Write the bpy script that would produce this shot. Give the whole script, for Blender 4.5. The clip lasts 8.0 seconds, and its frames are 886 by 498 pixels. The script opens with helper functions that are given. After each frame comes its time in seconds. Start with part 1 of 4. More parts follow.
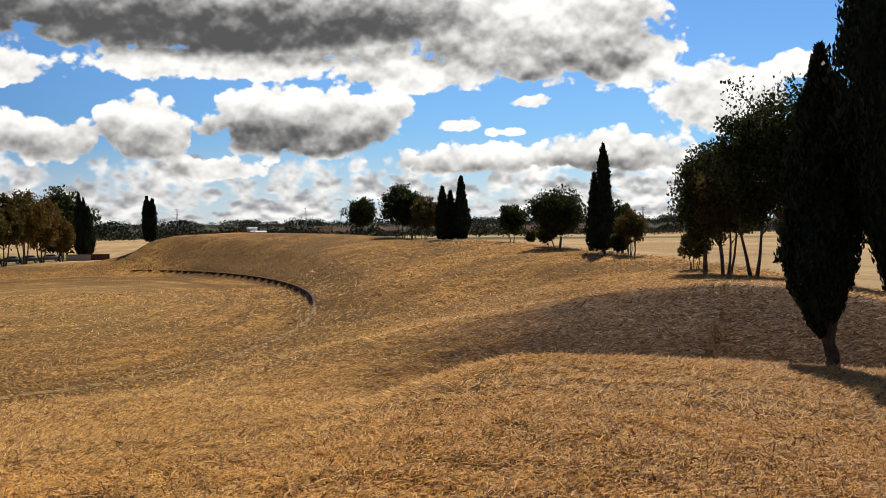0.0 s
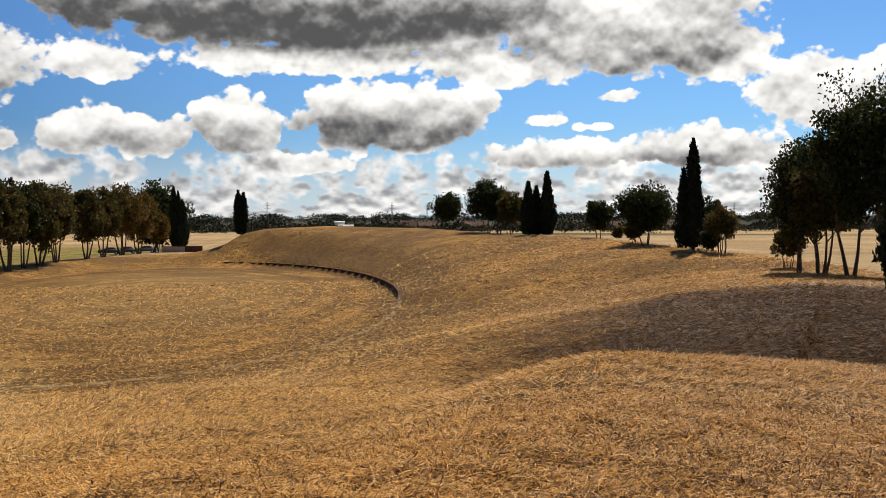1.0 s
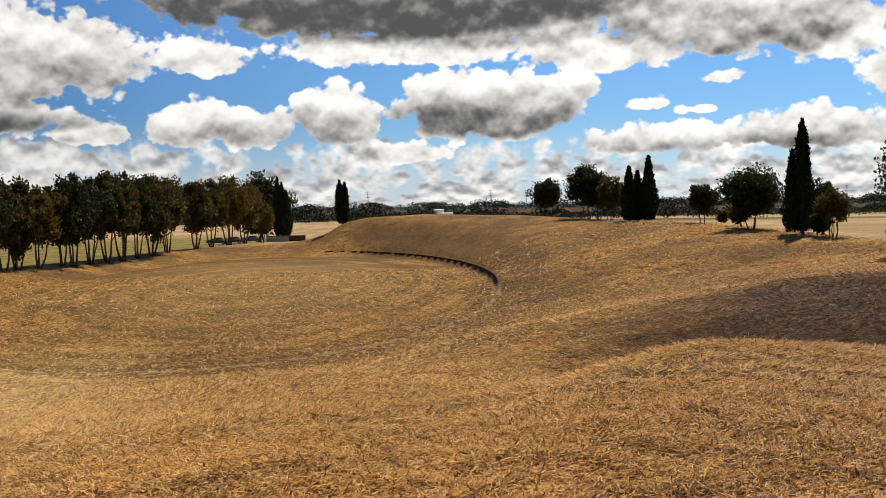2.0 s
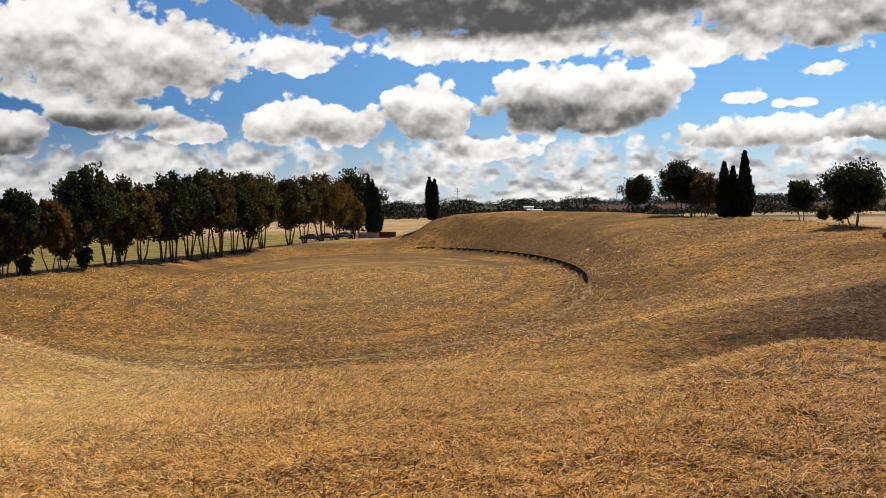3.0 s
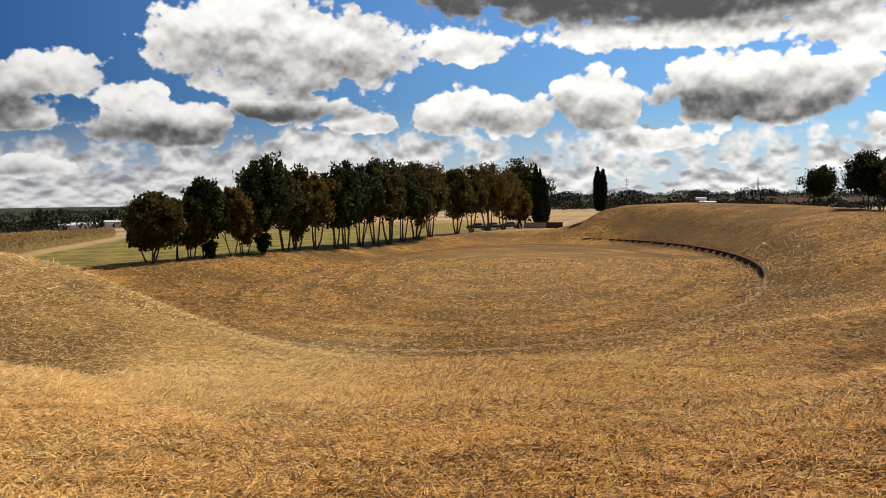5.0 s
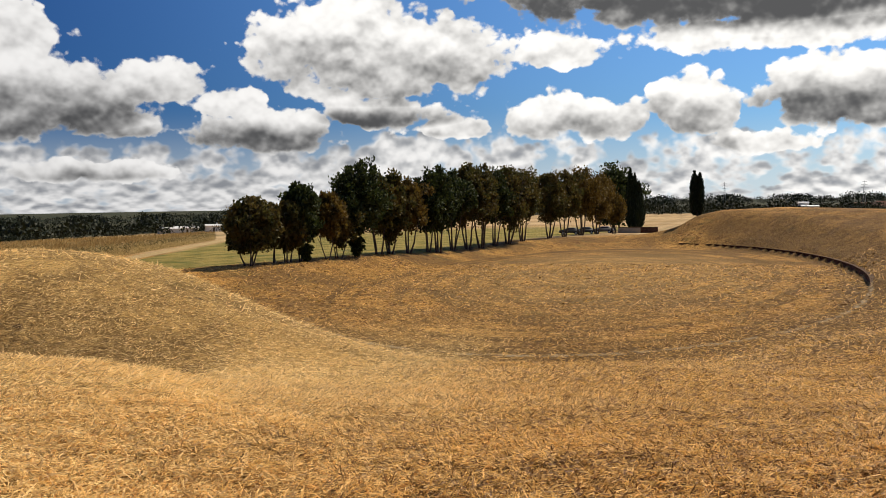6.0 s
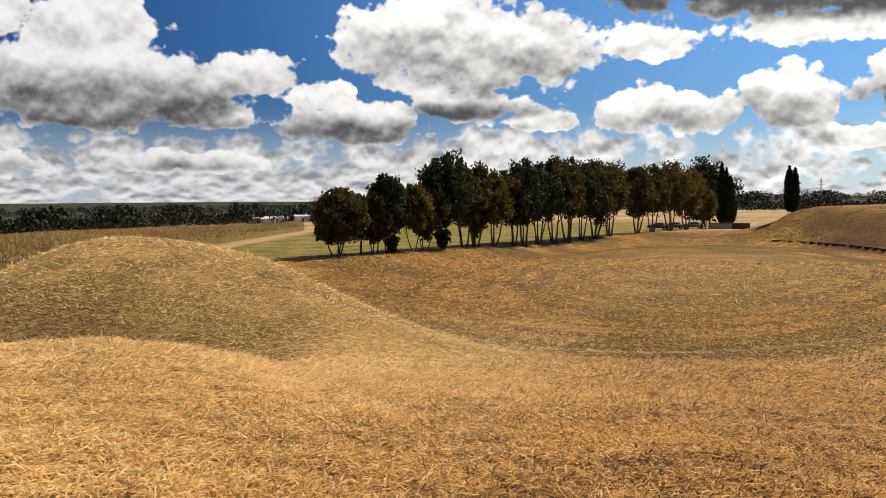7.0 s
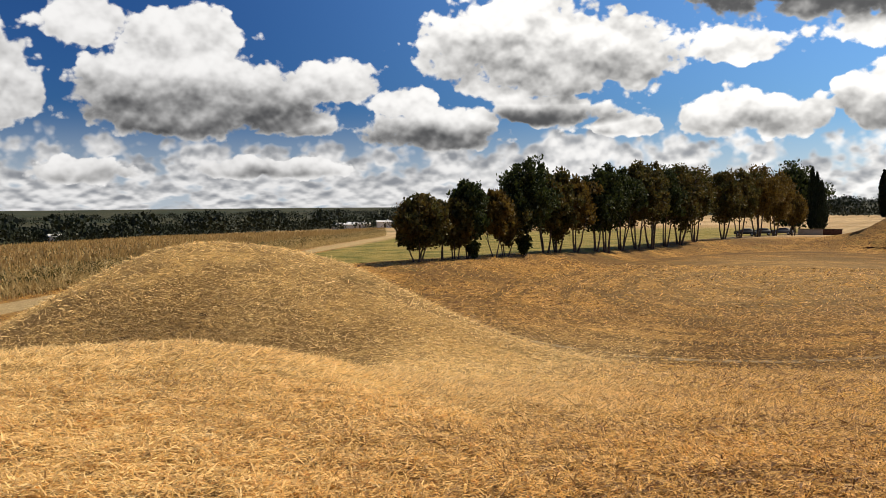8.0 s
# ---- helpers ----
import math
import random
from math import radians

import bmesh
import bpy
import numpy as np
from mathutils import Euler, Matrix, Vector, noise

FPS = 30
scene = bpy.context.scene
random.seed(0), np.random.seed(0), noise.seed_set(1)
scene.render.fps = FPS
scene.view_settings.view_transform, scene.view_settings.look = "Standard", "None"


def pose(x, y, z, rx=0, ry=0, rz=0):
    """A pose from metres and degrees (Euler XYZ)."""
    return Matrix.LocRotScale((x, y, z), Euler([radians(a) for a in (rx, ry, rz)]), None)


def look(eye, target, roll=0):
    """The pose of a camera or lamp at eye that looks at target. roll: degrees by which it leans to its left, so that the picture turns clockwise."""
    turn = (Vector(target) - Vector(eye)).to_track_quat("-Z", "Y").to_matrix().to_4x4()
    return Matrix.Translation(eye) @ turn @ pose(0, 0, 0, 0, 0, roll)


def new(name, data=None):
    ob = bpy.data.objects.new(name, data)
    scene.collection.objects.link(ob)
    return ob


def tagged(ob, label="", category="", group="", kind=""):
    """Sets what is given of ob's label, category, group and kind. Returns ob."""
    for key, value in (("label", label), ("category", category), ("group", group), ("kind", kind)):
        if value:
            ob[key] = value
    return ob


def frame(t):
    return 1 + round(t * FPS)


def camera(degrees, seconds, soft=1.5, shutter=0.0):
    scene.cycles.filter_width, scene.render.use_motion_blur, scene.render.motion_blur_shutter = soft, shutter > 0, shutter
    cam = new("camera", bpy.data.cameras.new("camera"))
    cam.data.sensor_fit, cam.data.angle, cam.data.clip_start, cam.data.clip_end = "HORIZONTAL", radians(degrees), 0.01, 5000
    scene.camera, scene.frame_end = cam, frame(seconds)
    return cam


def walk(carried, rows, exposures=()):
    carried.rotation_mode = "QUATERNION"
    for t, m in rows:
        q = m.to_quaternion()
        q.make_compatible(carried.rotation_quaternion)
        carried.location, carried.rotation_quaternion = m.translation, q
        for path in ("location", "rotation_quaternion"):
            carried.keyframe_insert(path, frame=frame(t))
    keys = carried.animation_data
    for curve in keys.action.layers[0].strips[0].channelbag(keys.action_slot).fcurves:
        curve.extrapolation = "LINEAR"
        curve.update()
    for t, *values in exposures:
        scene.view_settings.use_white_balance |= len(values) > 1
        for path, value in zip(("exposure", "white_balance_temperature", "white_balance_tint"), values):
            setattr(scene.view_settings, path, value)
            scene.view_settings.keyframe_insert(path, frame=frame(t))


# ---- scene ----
cam = camera(50.0, 8.0, soft=0.7)
EYE = 6.3
# seconds, yaw to the left, pitch, roll in degrees: a slow pan from one spot on the bank
ROWS = [
    (0.0, 0.00, -1.44, -0.69),
    (0.5, 2.55, -1.64, -0.39),
    (1.0, 5.14, -1.70, -0.25),
    (1.5, 8.14, -1.95, -0.65),
    (2.0, 11.13, -2.40, -1.03),
    (3.5, 19.08, -2.54, -0.92),
    (4.0, 21.61, -2.77, -0.85),
    (5.5, 29.22, -2.84, -0.44),
    (6.0, 32.11, -2.66, -0.51),
    (6.5, 34.82, -2.86, -0.36),
    (7.0, 37.26, -3.07, 0.09),
    (7.5, 39.61, -2.85, 0.08),
    (8.0, 42.15, -2.73, 0.00),
]
walk(cam, [(t, pose(0, 0, EYE, 0, 0, yaw) @ pose(0, 0, 0, 90 + pitch, 0, 0) @ pose(0, 0, 0, 0, 0, roll)) for t, yaw, pitch, roll in ROWS],
     exposures=[(0.0, 0.12), (3.5, 0.08), (5.5, 0.14), (8.0, 0.24)])

# ---- light ----
SUN_AZ, SUN_EL = -17.0, 51.0      # degrees to the left of straight ahead, degrees up


def heading(az, el):
    a, e = radians(az), radians(el)
    return Vector((-math.sin(a) * math.cos(e), math.cos(a) * math.cos(e), math.sin(e)))


sun = new("sun", bpy.data.lights.new("sun", "SUN"))
sun.data.energy, sun.data.angle, sun.data.color = 5.0, radians(0.5), (1.0, 0.87, 0.68)
sun.matrix_world = look((0, 0, 60), Vector((0, 0, 60)) - heading(SUN_AZ, SUN_EL))


# ---- node helpers ----
class Nodes:
    """Short hand for building a node tree."""

    def __init__(self, tree):
        self.tree, self.nodes, self.links = tree, tree.nodes, tree.links

    def put(self, socket, value):
        if isinstance(value, bpy.types.NodeSocket):
            self.links.new(value, socket)
        elif value is not None:
            socket.default_value = value

    def math(self, op, a, b=None, c=None, clamp=False):
        n = self.nodes.new("ShaderNodeMath")
        n.operation, n.use_clamp = op, clamp
        for s, v in zip(n.inputs, (a, b, c)):
            self.put(s, v)
        return n.outputs[0]

    def vec(self, op, a, b=None):
        n = self.nodes.new("ShaderNodeVectorMath")
        n.operation = op
        self.put(n.inputs[0], a)
        if b is not None:
            self.put(n.inputs[1], b)
        return n.outputs["Value"] if op in ("DOT_PRODUCT", "LENGTH", "DISTANCE") else n.outputs[0]

    def noise(self, vector, scale, detail=4.0, rough=0.55, warp=0.0, kind="FBM"):
        n = self.nodes.new("ShaderNodeTexNoise")
        n.noise_type = kind
        self.put(n.inputs["Vector"], vector)
        n.inputs["Scale"].default_value, n.inputs["Detail"].default_value = scale, detail
        n.inputs["Roughness"].default_value, n.inputs["Distortion"].default_value = rough, warp
        return n.outputs["Fac"]

    def cells(self, vector, scale, detail=2.0, rough=0.5):
        n = self.nodes.new("ShaderNodeTexVoronoi")
        n.feature, n.normalize = "SMOOTH_F1", False
        self.put(n.inputs["Vector"], vector)
        n.inputs["Scale"].default_value, n.inputs["Detail"].default_value = scale, detail
        n.inputs["Roughness"].default_value, n.inputs["Smoothness"].default_value = rough, 0.35
        return n.outputs["Distance"]

    def ramp(self, value, lo, hi, a=0.0, b=1.0, smooth=True):
        n = self.nodes.new("ShaderNodeMapRange")
        n.interpolation_type = "SMOOTHSTEP" if smooth else "LINEAR"
        for s, v in zip(n.inputs, (value, lo, hi, a, b)):
            self.put(s, v)
        return n.outputs[0]

    def mix(self, fac, a, b, blend="MIX"):
        n = self.nodes.new("ShaderNodeMix")
        n.data_type, n.blend_type = "RGBA", blend
        self.put(n.inputs[0], fac)
        for s, v in zip((n.inputs[6], n.inputs[7]), (a, b)):
            self.put(s, (*v, 1.0) if isinstance(v, tuple) and len(v) == 3 else v)
        return n.outputs[2]

    def xyz(self, vector):
        n = self.nodes.new("ShaderNodeSeparateXYZ")
        self.put(n.inputs[0], vector)
        return n.outputs

    def join(self, x, y, z):
        n = self.nodes.new("ShaderNodeCombineXYZ")
        for s, v in zip(n.inputs, (x, y, z)):
            self.put(s, v)
        return n.outputs[0]


# ---- sky: clear blue with heaps of fair-weather cloud ----
# azimuth to the left, height, half width, half height (degrees), how grey the underside is
HEAPS_AHEAD = [
    (15.5, 12.6, 17.5, 3.9, 1.0), (12.0, 9.4, 10.5, 1.3, 0.05), (-6.1, 11.0, 7.8, 4.0, 0.6), (-10.9, 9.6, 3.0, 2.8, 0.1),
    (24.6, 8.8, 2.8, 1.3, 0.1), (26.0, 5.0, 3.2, 2.0, 0.45), (22.2, 4.7, 2.8, 1.6, 0.5), (17.2, 5.3, 2.7, 2.2, 0.5),
    (8.6, 5.8, 6.3, 2.6, 0.85), (-5.1, 7.2, 1.3, 0.5, 0.0), (-1.0, 5.9, 1.6, 0.6, 0.0), (-3.7, 5.5, 1.9, 0.4, 0.0),
    (-10.9, 3.9, 5.6, 1.6, 0.6), (-16.5, 6.6, 3.6, 2.5, 0.35), (-20.5, 8.6, 1.6, 0.8, 0.0), (-1.6, 3.8, 5.8, 1.2, 0.5),
    (9.0, 11.2, 9.0, 2.6, 0.55), (2.0, 8.9, 4.5, 1.5, 0.2), (4.5, 6.6, 3.0, 1.4, 0.1), (14.0, 3.4, 3.2, 0.9, 0.4),
]
HEAPS_ASIDE = [
    (57.0, 6.0, 8.4, 3.4, 0.8), (48.9, 7.0, 3.6, 1.7, 0.25), (51.5, 4.6, 3.2, 1.3, 0.5), (67.5, 6.5, 3.4, 3.4, 0.4), (44.5, 5.9, 2.2, 1.3, 0.1),
    (42.6, 4.2, 4.8, 1.7, 0.85), (36.0, 8.7, 7.6, 4.2, 0.5), (35.3, 5.4, 4.0, 1.3, 0.9), (62.8, 1.8, 3.5, 1.0, 0.45),
    (52.7, 2.0, 4.4, 0.8, 0.5), (62.8, 10.0, 2.8, 2.2, 0.15), (57.3, 8.4, 4.6, 2.8, 0.05), (31.0, 4.6, 3.6, 0.9, 0.4),
]
world = bpy.data.worlds.new("sky")
scene.world = world
world.use_nodes = True
W = Nodes(world.node_tree)
sky = W.nodes.new("ShaderNodeTexSky")
sky.sky_type, sky.sun_disc, sky.sun_elevation, sky.sun_rotation = "NISHITA", False, radians(SUN_EL), radians(-SUN_AZ)
sky.air_density, sky.dust_density, sky.ozone_density = 1.0, 0.15, 3.5
way = W.nodes.new("ShaderNodeTexCoord").outputs["Generated"]
dx, dy, dz = W.xyz(way)[:3]
az = W.math("DEGREES", W.math("ARCTAN2", W.math("MULTIPLY", dx, -1.0), dy))
el = W.math("DEGREES", W.math("ARCSINE", dz))
puff = W.join(dx, dy, W.math("MULTIPLY", dz, 1.2))
broad = W.noise(puff, 11.0, 4.0, 0.5, 0.4)
billow = W.cells(puff, 17.0, 3.0, 0.58)
above = W.cells(W.vec("ADD", puff, (0.0, 0.0, 0.016)), 17.0, 3.0, 0.58)
wisp = W.noise(puff, 60.0, 6.0, 0.62)
tuft = W.cells(puff, 46.0, 2.0, 0.55)
tuft_above = W.cells(W.vec("ADD", puff, (0.0, 0.0, 0.007)), 46.0, 2.0, 0.55)
heap, grey = -1.0, 0.0
for a, e, w, h, g in HEAPS_AHEAD + HEAPS_ASIDE:
    u = W.math("DIVIDE", W.math("SUBTRACT", az, a), w)
    v = W.math("DIVIDE", W.math("SUBTRACT", el, e), h)
    flat = W.math("MAXIMUM", v, W.math("MULTIPLY", v, -1.5))
    far = W.math("SQRT", W.math("ADD", W.math("MULTIPLY", u, u), W.math("MULTIPLY", flat, flat)))
    q = W.math("MULTIPLY", W.math("SUBTRACT", 1.0, far), min(1.5, 0.7 + 0.3 * h))
    heap = W.math("MAXIMUM", heap, q)
    if g > 0:
        base = W.math("MULTIPLY", W.ramp(q, -0.40, 0.30), W.ramp(v, 0.75, -0.45, 0.0, 1.25 * g))
        grey = W.math("MAXIMUM", grey, base)
# banks of cloud towards the horizon and overhead, seen in perspective
away = W.math("MAXIMUM", W.math("ADD", el, 2.5), 0.6)
deck = W.join(W.math("MULTIPLY", az, 0.40), W.math("MULTIPLY", W.math("LOGARITHM", away, math.e), 2.7), 0.0)
def bank_at(q):
    lumps = W.math("MULTIPLY", W.math("SUBTRACT", 1.15, W.cells(q, 1.5, 2.0, 0.5)), 0.50)
    return W.math("ADD", W.math("ADD", W.math("MULTIPLY", W.noise(q, 0.5, 3.0, 0.55), 0.8), lumps), W.math("MULTIPLY", W.noise(q, 4.0, 3.0, 0.55), 0.09))


banks = bank_at(deck)
shade = bank_at(W.vec("ADD", deck, (0.0, 0.22, 0.0)))
clear = W.ramp(el, 3.0, 6.0, 1.0, 0.0)
spread = W.math("MAXIMUM", clear, W.math("MULTIPLY", W.ramp(el, 15.0, 24.0), 0.55))
spread = W.math("MAXIMUM", spread, W.math("MULTIPLY", W.ramp(az, 71.0, 80.0), 0.7))
spread = W.math("MAXIMUM", spread, W.math("MULTIPLY", W.ramp(az, -26.0, -36.0), 0.7))
deck_in = W.ramp(W.math("ADD", banks, W.math("MULTIPLY", W.math("SUBTRACT", spread, 1.0), 0.75)), 0.37, 0.57)
edge = W.math("ADD", heap, W.math("MULTIPLY", W.math("SUBTRACT", broad, 0.5), 1.0))
edge = W.math("ADD", edge, W.math("ADD", W.math("MULTIPLY", W.math("SUBTRACT", 1.0, billow), 0.75), W.math("MULTIPLY", W.math("SUBTRACT", wisp, 0.5), 0.55)))
edge = W.math("ADD", edge, W.math("MULTIPLY", W.math("SUBTRACT", 0.96, tuft), 0.42))
heap_in = W.ramp(edge, -0.05, 0.16)
relief = W.math("ADD", W.math("MULTIPLY", W.math("SUBTRACT", above, billow), 0.70), W.math("MULTIPLY", W.math("SUBTRACT", tuft_above, tuft), 0.24))
dim = W.math("ADD", grey, W.math("MULTIPLY", W.math("SUBTRACT", broad, 0.46), 0.45))
dim = W.math("SUBTRACT", W.math("ADD", dim, W.math("MULTIPLY", W.math("SUBTRACT", wisp, 0.5), 0.10)), relief)
dim = W.math("MULTIPLY", dim, W.ramp(edge, 0.02, 0.35, 0.72, 1.0))
white, slate = (1.00, 0.985, 0.96), (0.085, 0.086, 0.089)
heap_col = W.mix(W.ramp(dim, -0.28, 1.28), white, slate)
deck_dim = W.ramp(W.math("SUBTRACT", banks, shade), -0.20, 0.30)
deck_col = W.mix(deck_dim, (0.90, 0.89, 0.875), (0.28, 0.295, 0.32))
blue = W.mix(1.0, sky.outputs[0], (0.0105, 0.0245, 0.049), "MULTIPLY")
near_sun = W.vec("DOT_PRODUCT", way, tuple(heading(SUN_AZ, SUN_EL)))
blue = W.mix(W.ramp(near_sun, 0.25, 0.75), blue, W.mix(1.0, blue, (4.2, 2.7, 1.85), "MULTIPLY"))
haze = W.ramp(el, -1.0, 6.0, 0.75, 0.0)
col = W.mix(haze, blue, (0.66, 0.72, 0.78))
col = W.mix(deck_in, col, deck_col)
col = W.mix(heap_in, col, heap_col)
# cloud is brighter towards the sun
col = W.mix(1.0, col, W.mix(W.ramp(near_sun, 0.22, 0.72), (0.86, 0.86, 0.87), (1.20, 1.19, 1.17)), "MULTIPLY")
W.links.new(col, W.nodes["Background"].inputs[0])
W.nodes["Background"].inputs[1].default_value = 0.90


# ---- materials ----
def material(name):
    m = bpy.data.materials.new(name)
    m.use_nodes = True
    n = Nodes(m.node_tree)
    return m, n, m.node_tree.nodes["Principled BSDF"]


def bumped(n, bsdf, height, strength=0.5, distance=0.05):
    b = n.nodes.new("ShaderNodeBump")
    b.inputs["Strength"].default_value, b.inputs["Distance"].default_value = strength, distance
    n.put(b.inputs["Height"], height)
    n.links.new(b.outputs[0], bsdf.inputs["Normal"])


def place(n):
    """The point in the world, in metres."""
    return n.nodes.new("ShaderNodeNewGeometry").outputs["Position"]


def leaf_material(name, dark, light, through_light, turned=None):
    """Foliage: colour varies from leaf to leaf and from tree to tree; some light comes through."""
    m, n, bsdf = material(name)
    island = n.nodes.new("ShaderNodeNewGeometry").outputs["Random Per Island"]
    col = n.mix(island, dark, light)
    if turned:
        patch = n.ramp(n.noise(place(n), 0.8, 3.0), 0.42, 0.62)
        col = n.mix(n.math("MULTIPLY", patch, 0.6), col, turned)
    n.put(bsdf.inputs["Base Color"], col)
    bsdf.inputs["Roughness"].default_value = 0.65
    bsdf.inputs["Specular IOR Level"].default_value = 0.2
    lit = n.nodes.new("ShaderNodeBsdfTranslucent")
    n.put(lit.inputs[0], col)
    both = n.nodes.new("ShaderNodeMixShader")
    both.inputs[0].default_value = through_light
    n.links.new(bsdf.outputs[0], both.inputs[1])
    n.links.new(lit.outputs[0], both.inputs[2])
    n.links.new(both.outputs[0], n.nodes["Material Output"].inputs[0])
    return m


def plain_material(name, a, b, scale=3.0, rough=0.85, bump=0.4, depth=0.02, metal=0.0):
    """Two tones in two sizes of grain, with relief."""
    m, n, bsdf = material(name)
    p = place(n)
    big, fine = n.noise(p, scale, 4.0), n.noise(p, scale * 9.0, 5.0, 0.65)
    f = n.math("ADD", n.math("MULTIPLY", big, 0.6), n.math("MULTIPLY", fine, 0.4))
    n.put(bsdf.inputs["Base Color"], n.mix(n.ramp(f, 0.35, 0.65), a, b))
    bsdf.inputs["Roughness"].default_value, bsdf.inputs["Metallic"].default_value = rough, metal
    bsdf.inputs["Specular IOR Level"].default_value = 0.12 if rough > 0.7 else 0.5
    bumped(n, bsdf, fine, bump, depth)
    return m


BARK = plain_material("bark", (0.05, 0.038, 0.028), (0.13, 0.10, 0.075), 4.0, 0.9, 0.8, 0.03)
GREEN = leaf_material("green_leaves", (0.012, 0.020, 0.006), (0.062, 0.078, 0.019), 0.28)
OLIVE = leaf_material("olive_leaves", (0.026, 0.030, 0.009), (0.115, 0.105, 0.026), 0.34, (0.130, 0.080, 0.019))
RUSSET = leaf_material("russet_leaves", (0.050, 0.033, 0.009), (0.150, 0.104, 0.022), 0.36, (0.19, 0.118, 0.021))
CYPRESS = leaf_material("cypress_needles", (0.008, 0.014, 0.007), (0.024, 0.036, 0.014), 0.10)
WOODS = leaf_material("distant_leaves", (0.008, 0.013, 0.006), (0.024, 0.031, 0.012), 0.08)

# ---- the lie of the land ----
AX, AY, AA, AB, AT = -33.2, 82.5, 20.8, 50.2, 0.27     # the oval arena: centre, half axes, turn
WALL_FROM, WALL_TO = -0.33, 1.40      # the stretch of the oval that has a wall, in radians
RIDGE = [(10, 32, 4.1), (15.5, 45, 3.5), (15.6, 63, 3.1), (9, 84, 3.7), (2.7, 100, 4.15), (-3, 110, 4.1), (-14, 129, 4.7), (-31, 143, 5.0), (-38, 141, 4.7)]
ROW_BANK = [(-57, 58, 1.5), (-55, 74, 1.5), (-55, 90, 1.5), (-54, 105, 1.4), (-58, 125, 1.3), (-62, 155, 1.0)]


def step(x, lo, hi):
    t = np.clip((x - lo) / (hi - lo), 0.0, 1.0)
    return t * t * (3 - 2 * t)


def soft(x, w):
    return w * np.logaddexp(0.0, x / w)


def oval(x, y):
    """1 on the arena's edge, less inside it."""
    c, s = math.cos(AT), math.sin(AT)
    u, v = (x - AX) * c + (y - AY) * s, -(x - AX) * s + (y - AY) * c
    return np.sqrt((u / AA) ** 2 + (v / AB) ** 2)


def along(x, y, line):
    """Distance to a line of points, the height carried along it, and the side (positive: left of its way)."""
    best, high, side = np.full(np.shape(x), 1e9), np.zeros(np.shape(x)), np.zeros(np.shape(x))
    for (ax, ay, az), (bx, by, bz) in zip(line, line[1:]):
        dx, dy = bx - ax, by - ay
        t = np.clip(((x - ax) * dx + (y - ay) * dy) / (dx * dx + dy * dy), 0, 1)
        d = np.hypot(x - ax - t * dx, y - ay - t * dy)
        near = d < best
        best, high = np.where(near, d, best), np.where(near, az + t * (bz - az), high)
        side = np.where(near, dx * (y - ay) - dy * (x - ax), side)
    return best, high, side


def plain(x, y):
    u = -0.927 * x - 0.375 * y
    drop = 25.0 * np.tanh(0.042 * soft(u - 40.0, 10.0) / 25.0)
    return (14.0 - 22.0 * step(u / (np.hypot(x, y) + 1.0), 0.35, 0.95)) * step(np.hypot(x, y), 900.0, 2600.0) - drop


def land(x, y):
    x, y = np.asarray(x, float), np.asarray(y, float)
    r, az = np.hypot(x, y), np.degrees(np.arctan2(-x, y))
    # the knoll: flat on top, a ramp towards the arena, a brink on either side
    w = step(az, -2.0, 12.0) * (1 - step(az, 36.0, 52.0))
    wide = step(az, -5.0, 7.0) * (1 - step(az, 44.0, 58.0))
    flat = np.exp(-(r / (16.0 + 0.8 * np.clip(x, 0, 8))) ** 10)
    begin = 5.0 + 3.5 * (1 - w)
    ramp = np.clip(1 - soft(r - begin, 1.0) / (40.5 - begin), 0, 1) ** 1.05
    knoll = (4.8 - 0.11 * soft(x, 0.6)) * ((1 - wide) * flat + wide * ramp)
    # the bank round the arena
    d, h, side = along(x, y, RIDGE)
    inner = np.clip(1 - d / 27.0, 0, 1)
    outer = np.clip(1 - d / 20.0, 0, 1)
    k = np.where(side > 0, inner, outer)
    bank = h * k * k * (3 - 2 * k)
    # the mound beside the gully
    a = radians(56)
    u, v = (x + 29.8) * math.cos(a) + (y - 20.1) * math.sin(a), -(x + 29.8) * math.sin(a) + (y - 20.1) * math.cos(a)
    mound = 4.9 * np.exp(-(u / np.where(u > 0, 11.5, 7.8)) ** 2 - (v / 15.0) ** 2)
    d, h, side = along(x, y, ROW_BANK)
    k = np.clip(1 - d / 26.0, 0, 1)
    low = h * k * k * (3 - 2 * k)
    saddle = 2.6 * np.exp(-((x - 2) / 22.0) ** 2 - ((y - 8) / 22.0) ** 2) * (1 - wide)
    raised = (knoll ** 4 + bank ** 4 + mound ** 4 + low ** 4 + saddle ** 4 + 1e-9) ** 0.25
    raised = raised * step(oval(x, y), 0.93, 1.25)
    # the step at the low retaining wall
    c, s = math.cos(AT), math.sin(AT)
    turn = np.arctan2((-(x - AX) * s + (y - AY) * c) / AB, ((x - AX) * c + (y - AY) * s) / AA)
    behind = step(turn, WALL_FROM - 0.06, WALL_FROM + 0.06) * (1 - step(turn, WALL_TO - 0.05, WALL_TO + 0.05))
    raised = raised + 0.58 * behind * step(oval(x, y), 1.0, 1.014)
    return plain(x, y) + raised


def ground_at(x, y):
    return float(land(np.array([x]), np.array([y]))[0])


def polar(az, d):
    a = radians(az)
    return -d * math.sin(a), d * math.cos(a)


def mesh_of(name, verts, faces, mats=(), smooth=False):
    me = bpy.data.meshes.new(name)
    me.from_pydata(verts, [], faces)
    for m in mats:
        me.materials.append(m)
    if smooth:
        me.shade_smooth()
    return me


